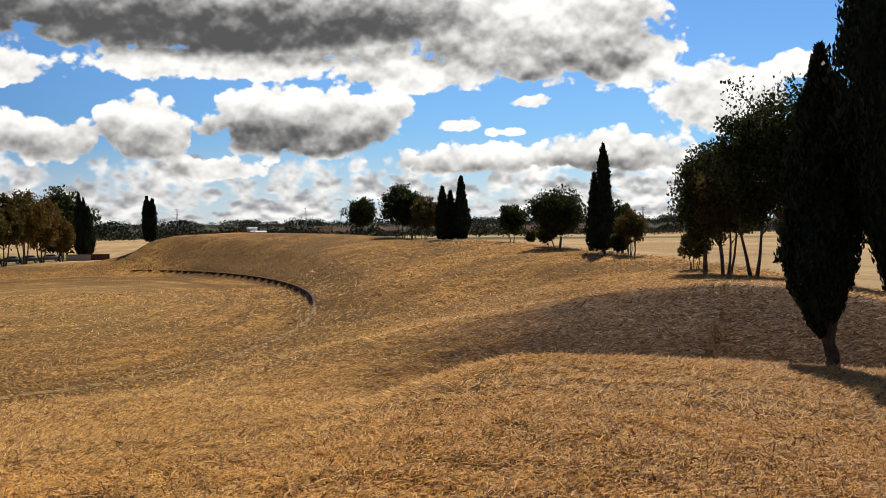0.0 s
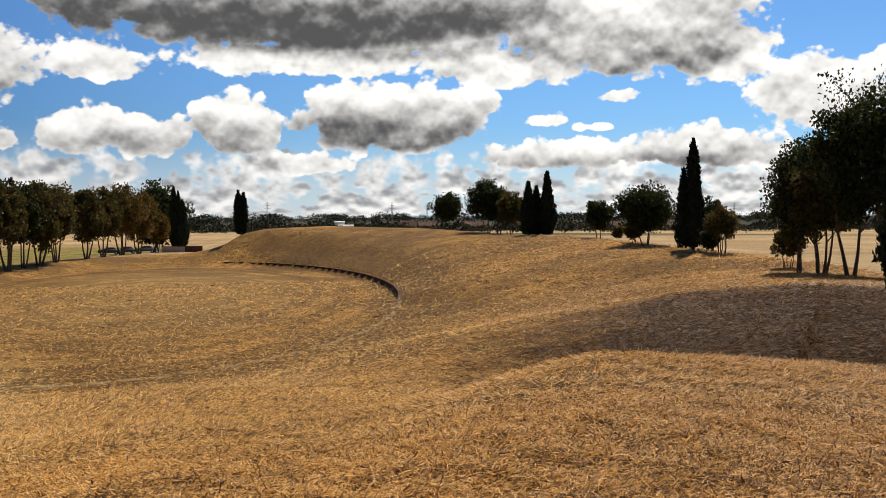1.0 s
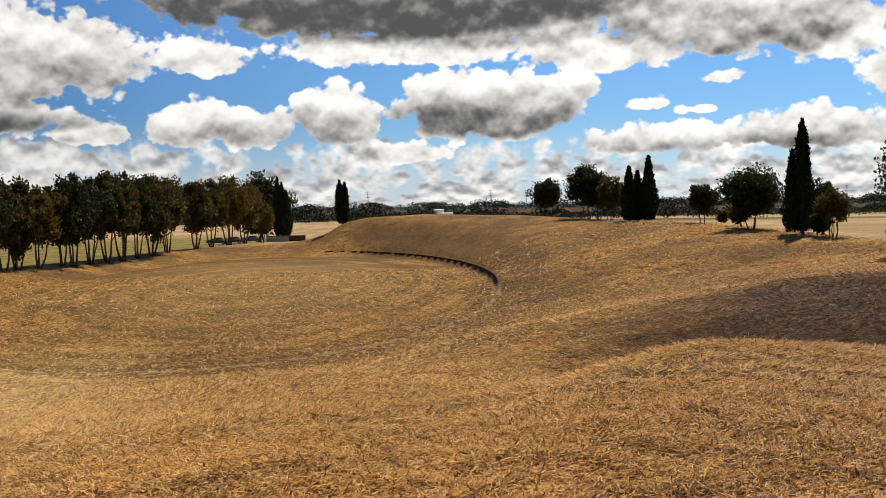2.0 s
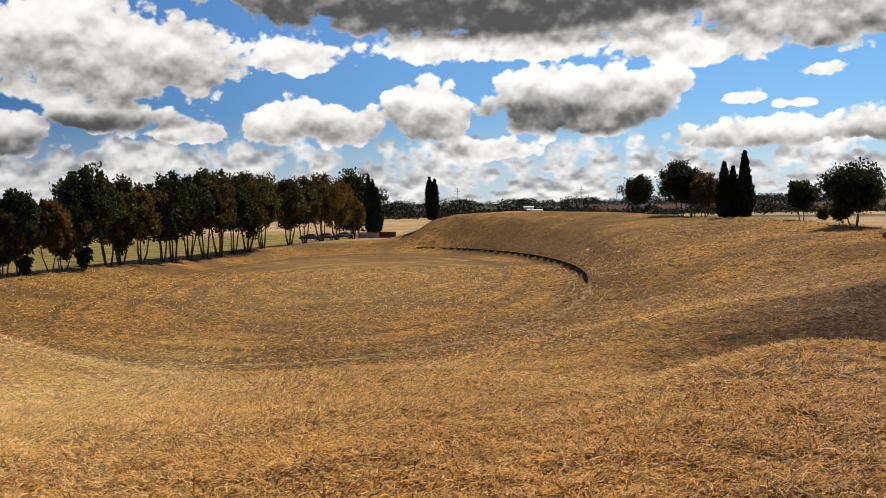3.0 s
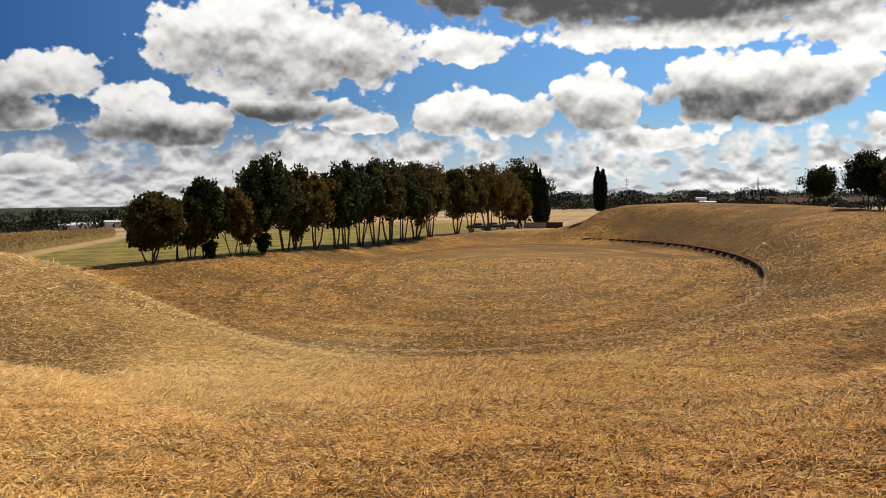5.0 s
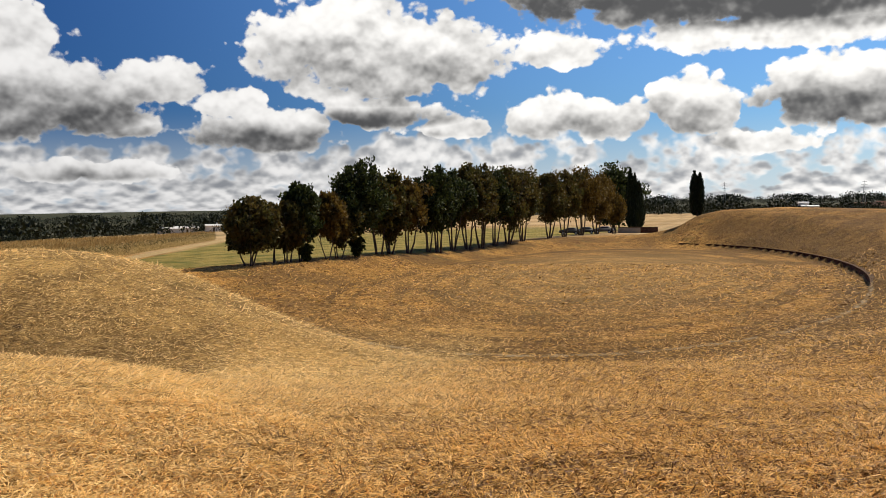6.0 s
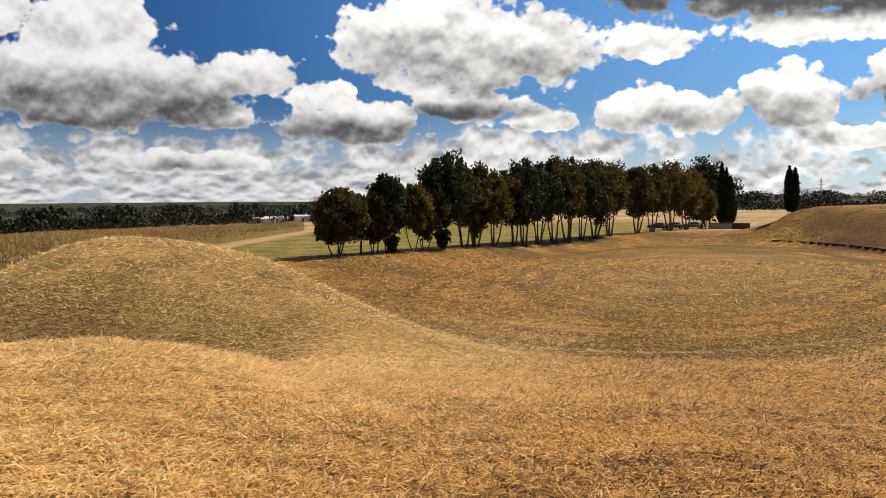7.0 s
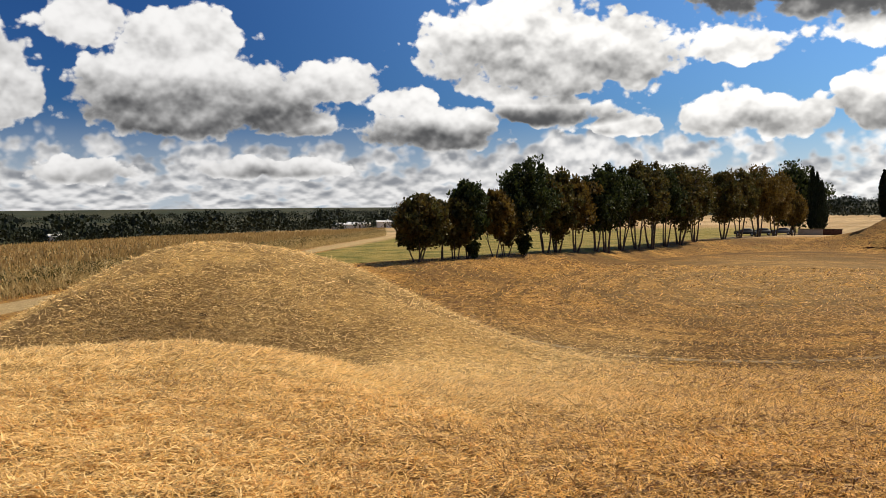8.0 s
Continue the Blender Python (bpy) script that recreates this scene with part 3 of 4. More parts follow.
# ---- the row of trees beside the arena ----
ROW = "row of trees beside the arena"
ROW_TREES = [
    (43.65, 80.6, 5.8, 3.9, OLIVE, 4, "small bushy green tree with several dark stems"),
    (42.2, 83.5, 5.2, 2.6, OLIVE, 1, "slender young tree with sparse olive leaves"),
    (41.4, 84.0, 5.4, 2.8, OLIVE, 3, "small forked tree with thin olive leaves"),
    (40.6, 85.0, 7.0, 3.2, GREEN, 3, "upright dark green tree with ivied foot"),
    (39.0, 87.5, 6.2, 3.0, RUSSET, 2, "small tree with leaves turning russet"),
    (38.4, 90.0, 5.6, 2.6, OLIVE, 3, "low leafy tree with olive crown"),
    (37.2, 93.5, 9.7, 5.4, GREEN, 2, "tall dark green tree with broad dense crown"),
    (36.0, 99.0, 8.6, 3.4, OLIVE, 3, "tree with yellowing olive leaves on slim stems"),
    (35.3, 101.0, 8.9, 3.6, OLIVE, 4, "many-stemmed tree with yellowing leaves"),
    (34.2, 104.5, 8.3, 3.6, RUSSET, 3, "tree with brown-turning leaves on slim stems"),
    (33.0, 108.5, 9.6, 3.6, GREEN, 3, "green tree in close row of trees"),
    (32.4, 110.0, 10.0, 3.6, GREEN, 3, "green tree in close row of trees"),
    (31.5, 114.5, 9.6, 3.8, GREEN, 4, "green tree in close row of trees"),
    (30.6, 118.0, 11.0, 4.2, OLIVE, 3, "tall olive green tree in close row"),
    (29.8, 121.0, 11.2, 4.2, OLIVE, 4, "tall olive green tree in close row"),
    (29.0, 125.0, 10.4, 4.0, GREEN, 3, "green tree in close row of trees"),
    (28.2, 129.0, 10.9, 5.0, OLIVE, 3, "full tree with leaves tinged brown"),
    (27.3, 134.0, 10.3, 5.0, OLIVE, 4, "full tree with leaves tinged brown"),
    (25.7, 142.0, 10.2, 4.6, OLIVE, 3, "olive green tree with open crown"),
    (24.8, 150.0, 10.4, 4.8, OLIVE, 3, "olive green tree with open crown"),
    (23.8, 161.0, 11.3, 6.6, RUSSET, 4, "broad tree with orange-brown leaves"),
    (22.9, 168.0, 10.8, 6.4, RUSSET, 3, "broad tree with orange-brown leaves"),
    (21.9, 176.0, 8.0, 4.6, RUSSET, 3, "smaller tree with orange-brown leaves"),
]
for k, (a, d, h, w, mat, stems, label) in enumerate(ROW_TREES):
    broadleaf(*polar(a, d), h, w, mat, label, 100 + k, stems, (0.13, 0.30, 0.22, 0.26, 0.32, 0.2, 0.24, 0.27)[k % 8], group=ROW, leaf=0.29, spread=0.42)
for k, (a, d, h, w) in enumerate(((40.3, 84.6, 1.5, 0.7), (37.3, 93.0, 2.1, 0.9))):
    broadleaf(*polar(a, d), h, w, GREEN, "dense ivy bush at the foot of a tree", 150 + k, 3, 0.05, "shrub", density=0.5, leaf=0.2)
broadleaf(*polar(21.9, 226), 14.4, 12.0, GREEN, "large round dark green tree behind the row", 170, 1, 0.1, leaf=0.6, density=1.3)
for k, (a, d, h) in enumerate(((20.95, 214, 13.8), (20.7, 213, 12.6), (20.45, 212, 10.8))):
    cypress(*polar(a, d), h, 2.6, "dark columnar cypress beside the round tree", 180 + k, leaf=0.5, count=2200, group="cypresses by the yard")

# ---- trees on the bank ----
cypress(*polar(17.15, 150), 6.9, 2.1, "lone dark cypress on the end of the bank", 201, ((-0.35, 0, 1.0, 0.75), (0.4, 0.2, 0.96, 0.7)), 0.03, 0.32, 3600, widest=0.5)
for k, (a, d, h, w) in enumerate(((0.0, 104, 5.7, 1.8), (-0.48, 104.5, 5.2, 1.75), (-1.12, 104, 6.8, 2.0))):
    cypress(*polar(a, d), h, w, "dark cypress in a close clump of three", 210 + k, foot=0.0, leaf=0.3, count=4200, group="clump of three cypresses", widest=0.22, skirt=0.22)
cypress(*polar(-9.5, 74.5), 8.3, 2.1, "tall dark cypress with a lower side spire", 220, ((0.15, 0, 1.0, 0.85), (-0.55, 0.1, 0.74, 0.62)), 0.02, 0.26, 6500, widest=0.25, skirt=0.22)
BANK = "trees along the bank"
for k, (a, d, h, w, mat, stems, label, name, dens) in enumerate((
        (4.85, 126, 5.2, 4.0, GREEN, 1, "small dark green tree on the bank", "tree", 0.8),
        (2.45, 113, 6.4, 4.8, GREEN, 4, "dark many-stemmed tree on the bank", "tree", 1.0),
        (1.75, 112, 5.6, 3.2, GREEN, 3, "dark green tree beside a many-stemmed one", "tree", 0.8),
        (1.1, 109, 5.3, 3.0, OLIVE, 3, "thin-crowned tree with low stems", "tree", 0.6),
        (-4.2, 91, 3.7, 2.6, GREEN, 3, "small open-crowned tree on the bank", "tree", 0.6),
        (-5.3, 88, 1.5, 0.9, OLIVE, 2, "scrawny nearly bare shrub", "shrub", 0.15),
        (-6.2, 81, 1.8, 1.6, OLIVE, 4, "dry low shrub under a tree", "shrub", 0.5),
        (-6.9, 79, 4.9, 4.9, GREEN, 3, "round green tree with spreading stems", "tree", 1.1),
        (-10.7, 76, 4.4, 1.8, GREEN, 1, "slim small tree behind the cypress", "tree", 0.5),
        (-11.2, 68.5, 3.4, 2.4, OLIVE, 6, "upright shrub of thin bare-footed stems", "shrub", 0.3),
        (-10.5, 69.5, 1.5, 1.3, GREEN, 4, "low dark bush beside the cypress", "shrub", 0.5),
        (-14.8, 59, 2.6, 1.6, OLIVE, 5, "sparse twiggy shrub among dry grass", "shrub", 0.22),
        (-15.4, 55.5, 7.4, 3.9, GREEN, 1, "green tree with a dark straight trunk", "tree", 1.1),
        (-16.6, 54, 7.2, 3.4, OLIVE, 4, "tree on several crooked stems", "tree", 0.9),
        (-18.1, 51, 9.3, 4.2, GREEN, 2, "tall tree with open leafy crown", "tree", 1.1),
        (-20.2, 50, 10.6, 5.2, GREEN, 2, "tall leafy tree behind the cypresses", "tree", 1.2),
        (-22.8, 48, 10.5, 5.0, GREEN, 2, "tall leafy tree behind the cypresses", "tree", 1.0))):
    broadleaf(*polar(a, d * 1.04), h, w, mat, label, 230 + k, stems, 0.27 if name == "tree" else 0.22, name, BANK, dens * 1.25, 0.115 + d * 0.0009, 0.28)
cypress(*polar(-22.1, 15.2), 4.75, 1.25, "dark cypress with bare twisted foot", 260, ((-0.13, 0, 1.0, 0.95),), foot=0.10, leaf=0.10, count=26000, group="near pair of cypresses", widest=0.30, skirt=0.75)
cypress(*polar(-25.8, 14.8), 10.2, 1.85, "very tall dark cypress with bare foot", 261, foot=0.09, leaf=0.11, count=30000, group="near pair of cypresses", widest=0.3, skirt=0.7)


def marker_stone(x, y):
    bm = bmesh.new()
    bmesh.ops.create_cube(bm, size=1)
    bmesh.ops.bevel(bm, geom=bm.edges[:], offset=0.12, segments=2, affect="EDGES")
    for v in bm.verts:
        v.co = Vector((v.co.x * 0.24, v.co.y * 0.2, (v.co.z + 0.4) * 0.26)) * (1 + 0.1 * noise.noise(v.co * 3))
    ob = new("marker_stone", finished("marker_stone", bm, plain_material("pale_stone", (0.5, 0.48, 0.44), (0.72, 0.70, 0.66), 8.0)))
    ob.location = (x, y, ground_at(x, y))
    tagged(ob, "small pale stone at the foot of a cypress", "stone")


marker_stone(*polar(-9.45, 72.6))

# ---- maize beyond the lane ----
MAIZE_GREEN = leaf_material("maize_green", (0.030, 0.036, 0.010), (0.095, 0.090, 0.024), 0.3)
MAIZE_DRY = leaf_material("maize_dry", (0.30, 0.21, 0.075), (0.76, 0.60, 0.29), 0.35)
MAIZE_TASSEL = leaf_material("maize_tassel", (0.32, 0.20, 0.065), (0.52, 0.35, 0.13), 0.3)


def maize():
    rng = np.random.default_rng(7)
    a, b = np.array(LANE_A), np.array(LANE_B)
    way = (b - a) / np.linalg.norm(b - a)
    out = np.array([-way[1], way[0]])
    spots, tall = [], []
    for row in range(80):
        gap = 0.21 if row < 4 else (0.55 if row < 16 else 1.3)
        s = np.arange(-30.0, 212.0, gap) + rng.uniform(-0.06, 0.06) + row * 0.3
        s = s + rng.normal(size=len(s)) * 0.05
        p = a + np.outer(s, way) + out * (3.6 + row * (0.75 if row < 16 else 1.0)) + rng.normal(size=(len(s), 2)) * 0.06
        spots.append(p)
        tall.append(np.full(len(s), row))
    p, row = np.vstack(spots), np.concatenate(tall)
    k = len(p)
    h = rng.uniform(2.0, 2.5, k)
    foot = np.stack([p[:, 0], p[:, 1], land(p[:, 0], p[:, 1]) - 0.05], -1)
    pieces, index = [], []

    def strip(base, tip, width, kind):
        d = tip - base
        side = unit(np.cross(d, unit(rng.normal(size=d.shape)))) * width
        pieces.append(np.stack([base - side, base + side, tip + side * 0.35, tip - side * 0.35], 1))
        index.append(np.full(len(base), kind))

    near = row < 4
    up = np.zeros((k, 3))
    up[:, 2] = h
    strip(foot[near], (foot + up * 0.97)[near], 0.018, 1)
    strip((foot + up * 0.9), (foot + up * 1.08) + rng.normal(size=(k, 3)) * 0.06, np.where(near, 0.045, 0.11)[:, None], 2)
    for q in range(8):
        f = 0.14 + 0.105 * q
        pick = near if f < 0.62 else np.ones(k, bool)
        n = int(pick.sum())
        t = rng.uniform(0, 2 * math.pi, n)
        reach = rng.uniform(0.25, 0.5, n)
        start = foot[pick] + up[pick] * (f + rng.uniform(-0.04, 0.04, n)[:, None])
        knee = start + np.stack([np.cos(t) * reach * 0.6, np.sin(t) * reach * 0.6, rng.uniform(0.05, 0.28, n)], -1)
        tip = knee + np.stack([np.cos(t) * reach * 0.6, np.sin(t) * reach * 0.6, rng.uniform(-0.55, -0.1, n)], -1)
        dry = (rng.random(n) < (0.92 if f < 0.5 else 0.6)).astype(int)
        wide = np.where(near[pick], 0.035, 0.06)[:, None]
        for lo, hi in ((start, knee), (knee, tip)):
            strip(lo, hi, wide, 0)
            index[-1] = dry
    ob = new("maize_field", quads("maize_field", np.concatenate(pieces), [MAIZE_GREEN, MAIZE_DRY, MAIZE_TASSEL], np.concatenate(index)))
    tagged(ob, "ripening maize, dry pale leaves below brown tassels", "maize", kind="stuff")


maize()


# ---- woods and bushes far off ----
def woods():
    rng = np.random.default_rng(11)
    where, size = [], []
    for band, (count, near, deep, low, tall) in enumerate(((2600, 520, 130, 5.0, 6.8), (2200, 1250, 700, 9.0, 13.5), (500, 470, 60, 2.5, 4.5), (420, 478, 40, 2.4, 4.2))):
        az = rng.uniform(-48, 92, count) if band < 3 else rng.uniform(-18, 14, count)
        d = near + rng.uniform(0, deep, count)
        if band != 1:
            d = d - 170 * step(az, 48, 62)
            d = np.where((az < 10) & (az > -14), d - 60 * (band == 2), d)
        h = rng.uniform(low, tall, count) * (1 + 0.25 * np.sin(az * 1.7) + 0.15 * np.sin(az * 5.1))
        if band != 1:
            h = h * np.where((az > -14) & (az < 9), 0.62 if band == 0 else 1.2, 1.0)
        h = h * (1 + (0.35 if band == 0 else -0.1) * step(az, 40, 50))
        x, y = -d * np.sin(np.radians(az)), d * np.cos(np.radians(az))
        z = land(x, y)
        for q in range(48):
            t = unit(rng.normal(size=(count, 3)))
            r = rng.uniform(0.4, 1.0, count)[:, None]
            w = h * (0.95 if band == 1 else 0.6)
            where.append(np.stack([x, y, z + h * 0.48], -1) + t * r * np.stack([w, w, h * 0.46], -1))
            size.append(h * 0.19)
    where, size = np.vstack(where), np.concatenate(size)
    ob = new("far_woods", quads("far_woods", leaves(rng, where, size, 0.2, 0.8), [WOODS]))
    tagged(ob, "dark green belt of distant woodland", "woods", kind="stuff")


woods()

# ---- far houses ----
RENDER_WHITE = plain_material("white_render", (0.62, 0.60, 0.56), (0.78, 0.76, 0.72), 0.5, 0.9, 0.2)
RENDER_OCHRE = plain_material("ochre_render", (0.24, 0.20, 0.16), (0.36, 0.31, 0.25), 0.5, 0.9, 0.2)
TILES = plain_material("roof_tiles", (0.10, 0.052, 0.036), (0.19, 0.105, 0.072), 1.2, 0.9, 0.6)
SHEET = plain_material("pale_sheet_roof", (0.5, 0.5, 0.49), (0.68, 0.68, 0.67), 0.4, 0.6, 0.2)
GLASS = plain_material("dark_pane", (0.015, 0.017, 0.02), (0.03, 0.033, 0.04), 2.0, 0.12, 0.0)


def box(bm, x0, x1, y0, y1, z0, z1):
    v = [bm.verts.new(p) for p in ((x0, y0, z0), (x1, y0, z0), (x1, y1, z0), (x0, y1, z0), (x0, y0, z1), (x1, y0, z1), (x1, y1, z1), (x0, y1, z1))]
    for f in ((0, 3, 2, 1), (4, 5, 6, 7), (0, 1, 5, 4), (1, 2, 6, 5), (2, 3, 7, 6), (3, 0, 4, 7)):
        bm.faces.new([v[q] for q in f])
    return v


def boxed(name, mat, *size):
    bm = bmesh.new()
    box(bm, *size)
    return finished(name, bm, mat, False)


def house(az, d, long, deep, high, rise, wall_mat, roof_mat, label, turn=0.0, windows=3):
    """A far house: walls with gables, a tiled roof with eaves, windows, a door and a chimney."""
    x, y = polar(az, d)
    root = tagged(empty("house", x, y, None, az + turn), label, "house", "houses beyond the field")
    bm = bmesh.new()
    v = box(bm, -long / 2, long / 2, -deep / 2, deep / 2, -1.0, high)
    if rise > 0.2:
        for s in (-1, 1):
            p = [bm.verts.new((s * long / 2, q * deep / 2, high)) for q in (-1, 1)] + [bm.verts.new((s * long / 2, 0, high + rise))]
            bm.faces.new(p)
    add_part("wall", finished("wall", bm, wall_mat, False), root)
    bm = bmesh.new()
    e = 0.35
    for s in (-1, 1):
        lo, hi = high - e * rise / deep * 2, high + rise + 0.05
        pts = [(-long / 2 - e, s * (deep / 2 + e), lo), (long / 2 + e, s * (deep / 2 + e), lo), (long / 2 + e, 0, hi), (-long / 2 - e, 0, hi)]
        top = [bm.verts.new((a, b, c + 0.16)) for a, b, c in pts]
        low = [bm.verts.new(p) for p in pts]
        bm.faces.new(top)
        bm.faces.new(low[::-1])
        for q in range(4):
            bm.faces.new((low[q], low[(q + 1) % 4], top[(q + 1) % 4], top[q]))
    roof = add_part("roof", finished("roof", bm, roof_mat, False), root)
    if rise > 0.5:
        add_part("chimney", boxed("chimney", wall_mat, long * 0.22, long * 0.22 + 0.7, -0.35, 0.35, high + rise * 0.4, high + rise + 0.9), roof)
    for q in range(windows):
        cx = long * ((q + 0.5) / windows - 0.5)
        if q == windows // 2:
            add_part("door", boxed("door", BARK, cx - 0.5, cx + 0.5, -deep / 2 - 0.06, -deep / 2 + 0.02, 0, 2.05), root)
        else:
            win = add_part("window", boxed("window", RENDER_WHITE, cx - 0.6, cx + 0.6, -deep / 2 - 0.08, -deep / 2 + 0.02, 0.9, 2.1), root)
            add_part("pane", boxed("pane", GLASS, cx - 0.5, cx + 0.5, -deep / 2 - 0.11, -deep / 2 - 0.085, 1.0, 2.0), win)
    return root


house(11.0, 490, 7.5, 6.5, 3.4, 0.4, RENDER_WHITE, SHEET, "white flat-roofed villa before the woods", 8)
house(11.35, 496, 4.6, 5.0, 5.2, 0.3, RENDER_WHITE, SHEET, "white two-storey villa wing with pale roof", 8, 2)
for a, d, l, w, h, r, t in ((8.0, 527, 13, 8, 2.7, 2.2, 20), (7.2, 542, 10, 7, 3.2, 2.4, -30), (6.0, 520, 11, 7, 2.8, 2.0, 10), (4.0, 532, 9, 7, 3.0, 2.2, 40),
                            (2.9, 524, 8, 7, 2.8, 2.0, -15), (0.4, 534, 9, 7, 3.0, 2.1, 5), (-2.5, 530, 9, 6, 2.8, 2.0, 25), (-5.2, 538, 12, 7, 2.7, 2.0, -10), (-7.8, 532, 14, 7, 2.6, 1.6, 0)):
    house(a, d, l, w, h, r, RENDER_OCHRE, TILES, "low house with brown tiled roof", t)
for a, d, l, h in ((48.2, 528, 11, 2.6), (47.2, 532, 12, 2.8), (45.7, 524, 8, 3.2), (64.4, 362, 4, 3.0)):
    house(a, d, l, 9, h, 0.7, RENDER_WHITE, SHEET, "long white farm shed before the trees", 5, 1)

# ---- power-line masts on the horizon ----
STEEL = plain_material("galvanised_steel", (0.16, 0.165, 0.17), (0.24, 0.245, 0.25), 1.0, 0.5, 0.1, metal=0.6)


def mast(az, d, high):
    root = tagged(empty("power_mast", *polar(az, d)), "thin grey lattice power mast among far trees", "power mast", "masts on the horizon")
    for s, t in ((-1, -1), (-1, 1), (1, -1), (1, 1)):
        bm = bmesh.new()
        tube(bm, [(s * 1.6, t * 1.6, -1), (s * 0.7, t * 0.7, high * 0.6), (s * 0.25, t * 0.25, high)], [0.16, 0.13, 0.1], 5)
        add_part("leg", finished("leg", bm, STEEL), root)
    for f, w in ((0.72, 4.2), (0.84, 3.4), (0.95, 2.4)):
        bm = bmesh.new()
        tube(bm, [(-w, 0, high * f), (0, 0, high * f + 0.5), (w, 0, high * f)], [0.1, 0.2, 0.1], 5)
        add_part("crossarm", finished("crossarm", bm, STEEL), root)


for a, d, h in ((15.6, 1250, 30), (8.2, 1100, 27), (6.1, 1180, 27), (19.9, 1300, 30), (-11.9, 1150, 24)):
    mast(a, d, h)

# ---- the yard behind the end of the row ----
CAR_PAINT = {"dark": plain_material("dark_car_paint", (0.02, 0.021, 0.024), (0.03, 0.031, 0.034), 1.0, 0.55, 0.0),
             "grey": plain_material("grey_car_paint", (0.10, 0.10, 0.105), (0.13, 0.13, 0.135), 1.0, 0.55, 0.0, metal=0.2)}
RUBBER = plain_material("tyre_rubber", (0.012, 0.012, 0.012), (0.025, 0.025, 0.025), 6.0, 0.85, 0.3)
RIM = plain_material("wheel_rim", (0.4, 0.4, 0.41), (0.5, 0.5, 0.51), 4.0, 0.35, 0.0, metal=0.9)


def car(x, y, turn, paint, label):
    root = tagged(empty("car", x, y, None, turn), label, "car", "cars parked in the yard")
    bm = bmesh.new()
    side = [(-2.05, 0.35), (-2.1, 0.75), (-1.95, 0.95), (-1.1, 1.0), (-0.45, 1.42), (0.95, 1.45), (1.75, 1.0), (2.05, 0.9), (2.1, 0.4)]
    a = [bm.verts.new((p, -0.86 if q < 1.1 else -0.68, q)) for p, q in side]
    b = [bm.verts.new((p, 0.86 if q < 1.1 else 0.68, q)) for p, q in side]
    bm.faces.new(a)
    bm.faces.new(b[::-1])
    for q in range(len(side)):
        r = (q + 1) % len(side)
        bm.faces.new((a[q], a[r], b[r], b[q]))
    bmesh.ops.bevel(bm, geom=bm.edges[:], offset=0.05, segments=2, affect="EDGES")
    add_part("body", finished("body", bm, CAR_PAINT[paint]), root)
    for s in (-1, 1):
        bm = bmesh.new()
        p = [(-0.85, 1.05), (-0.38, 1.36), (0.85, 1.38), (1.4, 1.05)]
        bm.faces.new([bm.verts.new((u, s * (0.875 if v < 1.1 else 0.735), v)) for u, v in p])
        me = finished("side_window", bm, GLASS, False)
        ob = add_part("side_window", me, root)
        m = ob.modifiers.new("thickness", "SOLIDIFY")
        m.thickness = 0.02
        for u in (-1.3, 1.3):
            bm = bmesh.new()
            bmesh.ops.create_cone(bm, cap_ends=True, segments=20, radius1=0.32, radius2=0.32, depth=0.2, matrix=Matrix.Translation((u, s * 0.8, 0.32)) @ Matrix.Rotation(radians(90), 4, "X"))
            bmesh.ops.bevel(bm, geom=bm.edges[:], offset=0.02, segments=1, affect="EDGES")
            wheel = add_part("wheel", finished("wheel", bm, RUBBER), root)
            bm = bmesh.new()
            bmesh.ops.create_cone(bm, cap_ends=True, segments=16, radius1=0.2, radius2=0.2, depth=0.03, matrix=Matrix.Translation((u, s * 0.905, 0.32)) @ Matrix.Rotation(radians(90), 4, "X"))
            add_part("rim", finished("rim", bm, RIM), wheel)
    return root


car(*polar(22.5, 205), 15, "grey", "grey car parked under the trees")
car(*polar(23.6, 200), 25, "dark", "dark car parked under the trees")
car(*polar(24.5, 196), 20, "dark", "dark car parked under the trees")


def low_wall(x, y, turn, long, mat, label):
    ob = new("low_wall", None)
    bm = bmesh.new()
    box(bm, -long / 2, long / 2, -0.3, 0.3, -0.3, 1.15)
    bmesh.ops.bevel(bm, geom=bm.edges[:], offset=0.04, segments=1, affect="EDGES")
    ob.matrix_basis = pose(x, y, ground_at(x, y), 0, 0, turn)
    tagged(ob, label, "wall")
    add_part("body", finished("body", bm, mat), ob)
    bm = bmesh.new()
    box(bm, -long / 2 - 0.08, long / 2 + 0.08, -0.38, 0.38, 1.155, 1.25)
    add_part("coping", finished("coping", bm, COPING, False), ob)


low_wall(*polar(21.0, 205), 20, 4.6, RENDER_OCHRE, "pale low wall at the yard's corner")
low_wall(*polar(20.1, 206), 20, 5.4, BRICK, "low red-brown brick wall at the yard's corner")


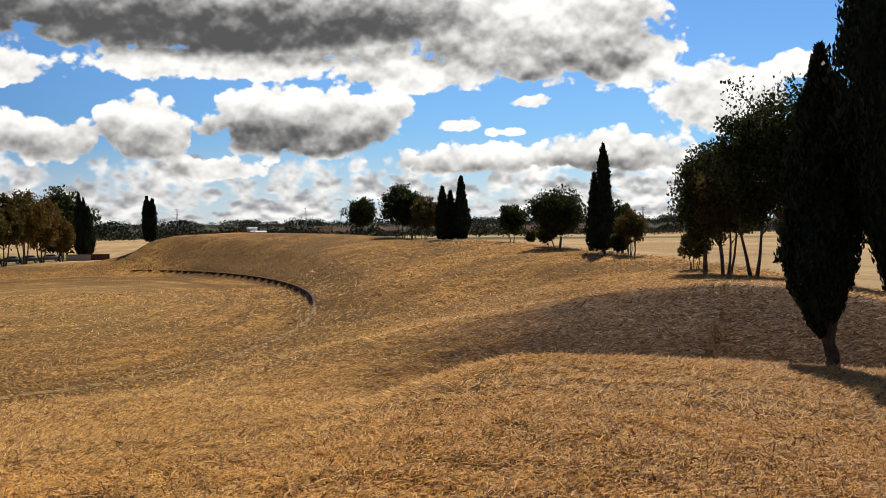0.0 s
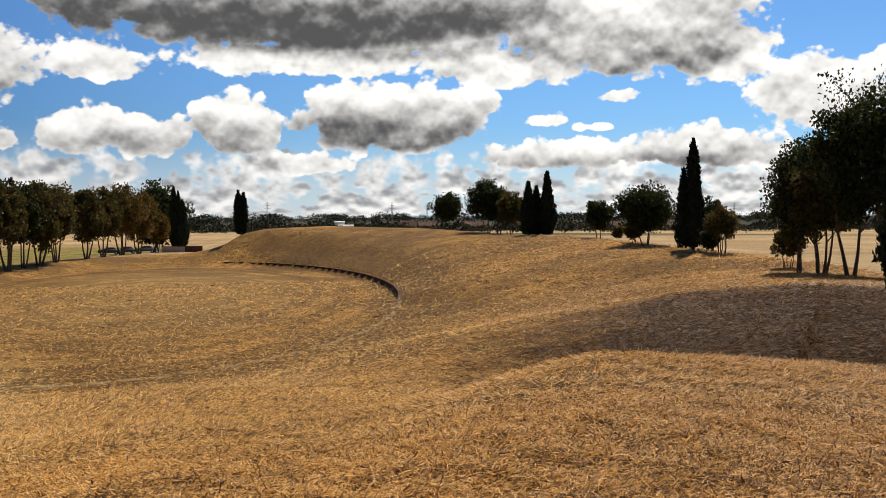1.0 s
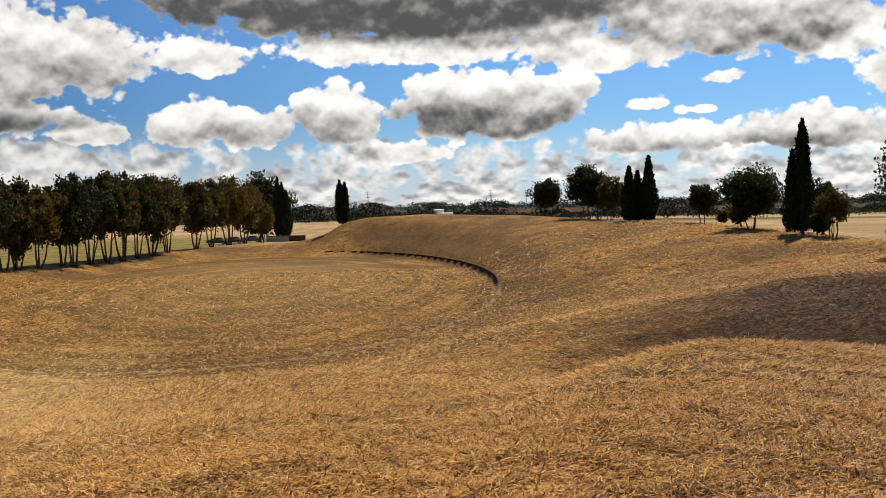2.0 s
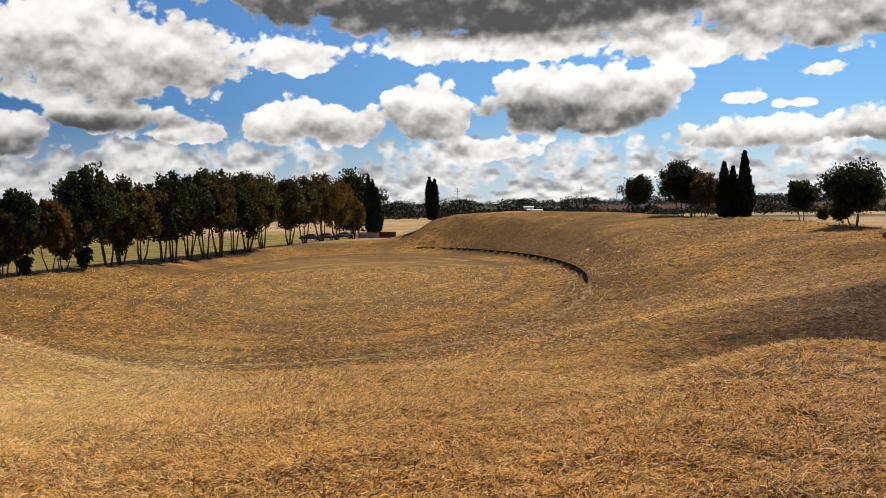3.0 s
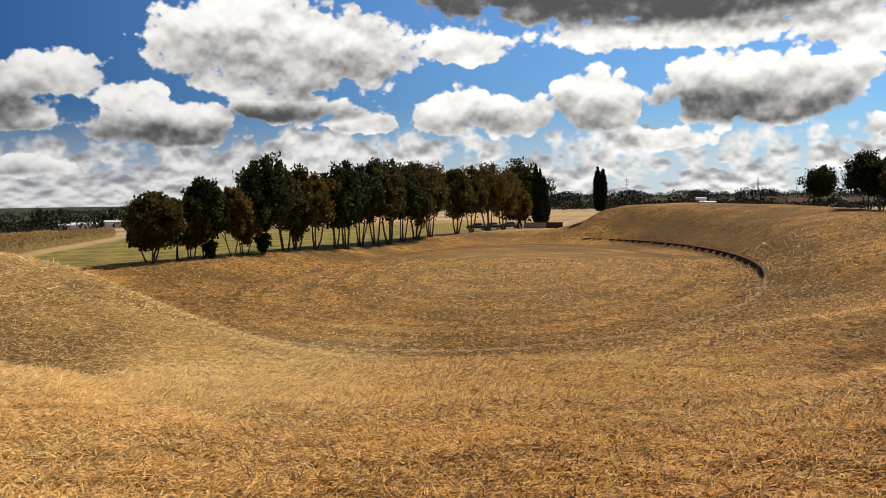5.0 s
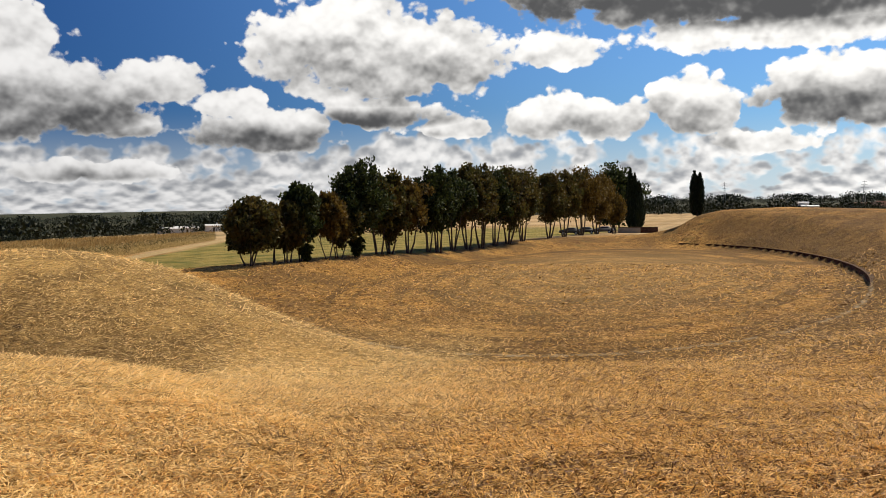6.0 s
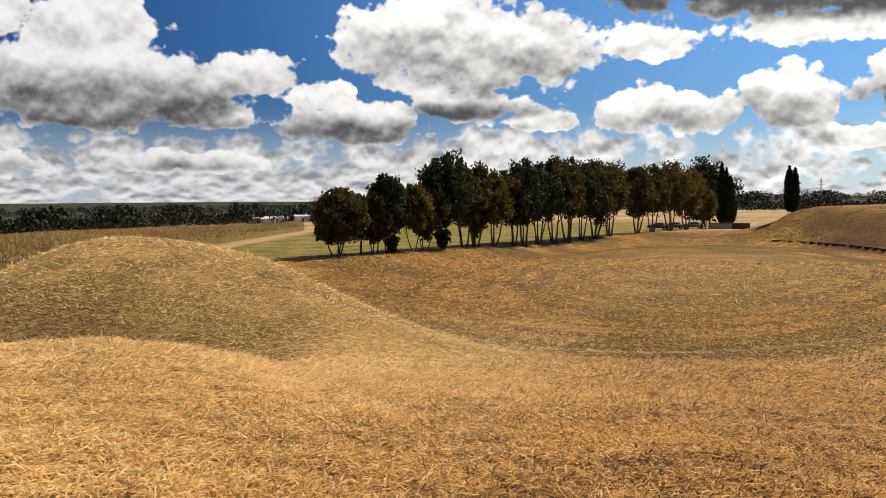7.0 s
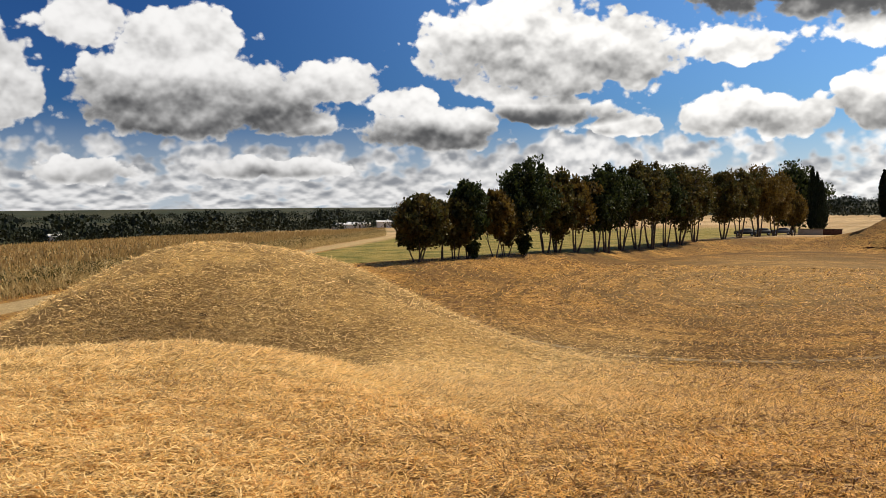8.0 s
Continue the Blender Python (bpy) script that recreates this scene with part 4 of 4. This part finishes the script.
# ---- mown straw lying on the near ground ----
def straw_material():
    """Cut stalks: orange-brown to blond, paler on one side of the knoll, where fuller light is painted in."""
    m, n, bsdf = material("straw")
    p = place(n)
    x = n.xyz(p)[0]
    island = n.nodes.new("ShaderNodeNewGeometry").outputs["Random Per Island"]
    patch = n.noise(p, 0.6, 4.0, 0.6)
    pick = n.math("ADD", n.math("MULTIPLY", island, 0.75), n.math("MULTIPLY", n.math("SUBTRACT", patch, 0.4), 0.7))
    col = n.mix(n.ramp(pick, 0.05, 0.72), (0.13, 0.055, 0.014), (0.92, 0.555, 0.160))
    y = n.xyz(p)[1]
    blond = n.ramp(n.math("ADD", n.math("ADD", x, n.math("MULTIPLY", y, 0.5)), n.math("MULTIPLY", n.math("SUBTRACT", n.noise(p, 0.11, 4.0, 0.6), 0.5), 8.0)), 1.0, -5.0)
    blond = n.math("MULTIPLY", blond, n.ramp(n.vec("LENGTH", p), 56.0, 34.0))
    col = n.mix(n.math("MULTIPLY", blond, n.ramp(pick, 0.0, 0.6, 0.3, 0.9)), col, (0.95, 0.69, 0.30))
    # stalks browner to the right, with the backlit darkness painted in
    ruddy = n.ramp(n.math("ADD", x, n.math("MULTIPLY", n.math("SUBTRACT", patch, 0.5), 5.0)), -3.5, 5.0, 0.0, 0.70)
    col = n.mix(ruddy, col, n.mix(island, (0.12, 0.052, 0.015), (0.82, 0.450, 0.145)))
    # same two bank patches as in the ground: brown, slope shade painted in
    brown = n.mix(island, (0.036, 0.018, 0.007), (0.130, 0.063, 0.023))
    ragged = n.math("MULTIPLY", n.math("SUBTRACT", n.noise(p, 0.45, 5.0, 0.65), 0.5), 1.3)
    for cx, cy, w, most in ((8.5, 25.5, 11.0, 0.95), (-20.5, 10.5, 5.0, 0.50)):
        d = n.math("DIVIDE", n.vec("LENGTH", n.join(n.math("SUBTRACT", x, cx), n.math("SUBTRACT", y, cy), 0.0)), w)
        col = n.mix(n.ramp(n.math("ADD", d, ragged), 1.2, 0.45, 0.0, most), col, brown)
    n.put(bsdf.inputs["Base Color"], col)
    bsdf.inputs["Roughness"].default_value = 0.6
    bsdf.inputs["Specular IOR Level"].default_value = 0.3
    lit = n.nodes.new("ShaderNodeBsdfTranslucent")
    n.put(lit.inputs[0], col)
    both = n.nodes.new("ShaderNodeMixShader")
    both.inputs[0].default_value = 0.35
    n.links.new(bsdf.outputs[0], both.inputs[1])
    n.links.new(lit.outputs[0], both.inputs[2])
    n.links.new(both.outputs[0], n.nodes["Material Output"].inputs[0])
    return m


STRAW = straw_material()


def straw():
    rng = np.random.default_rng(21)
    pieces = []
    for r0, r1, per, long, wide in ((4.2, 8.5, 2900, 0.075, 0.0034), (8.5, 16.0, 1150, 0.085, 0.0048), (16.0, 30.0, 250, 0.11, 0.0085), (30.0, 60.0, 45, 0.17, 0.014), (60.0, 100.0, 9, 0.28, 0.024)):
        a0, a1 = radians(-31), radians(72)
        k = int(per * (a1 - a0) / 2 * (r1 * r1 - r0 * r0))
        r = np.sqrt(rng.uniform(r0 * r0, r1 * r1, k))
        t = rng.uniform(a0, a1, k)
        x, y = -r * np.sin(t), r * np.cos(t)
        green, lane, field = masks(x, y)
        keep = (green < 0.3) & (lane < 0.2) & (field < 0.4)
        x, y, k = x[keep], y[keep], int(keep.sum())
        # blades lie combed in swaths, with tufts
        comb = 1.2 * np.sin(x * 0.55 + 1.3 * np.sin(y * 0.4)) + 0.9 * np.sin(y * 0.9 + x * 0.3) + rng.normal(size=k) * 1.5
        n = long * rng.uniform(0.5, 1.4, k)
        rise = np.abs(rng.normal(size=k)) * 0.5 + 0.05
        way = np.stack([np.cos(comb), np.sin(comb), rise], -1)
        side = np.stack([-np.sin(comb), np.cos(comb), rng.normal(size=k) * 0.5], -1) * wide * rng.uniform(0.6, 1.4, k)[:, None]
        tuft = 0.03 * np.sin(x * 5.1 + np.sin(y * 4.3)) * np.sin(y * 6.3 + np.sin(x * 3.7)) + rng.uniform(0, 0.02, k)
        foot = np.stack([x, y, land(x, y) + np.maximum(tuft, 0.0)], -1)
        mid = foot + way * (n * 0.5)[:, None]
        tip = mid + (way * np.array([1, 1, 0.15]) + rng.normal(size=(k, 3)) * np.array([0.35, 0.35, 0.1])) * (n * 0.5)[:, None]
        if r0 < 8:
            pieces.append(np.stack([foot - side, foot + side, mid + side, mid - side], 1))
            pieces.append(np.stack([mid - side, mid + side, tip + side * 0.3, tip - side * 0.3], 1))
        else:
            pieces.append(np.stack([foot - side, foot + side, tip + side * 0.4, tip - side * 0.4], 1))
    ob = new("cut_straw", quads("cut_straw", np.concatenate(pieces), [STRAW]))
    tagged(ob, "dry mown straw lying in swaths on the ground", "straw", kind="stuff")


straw()
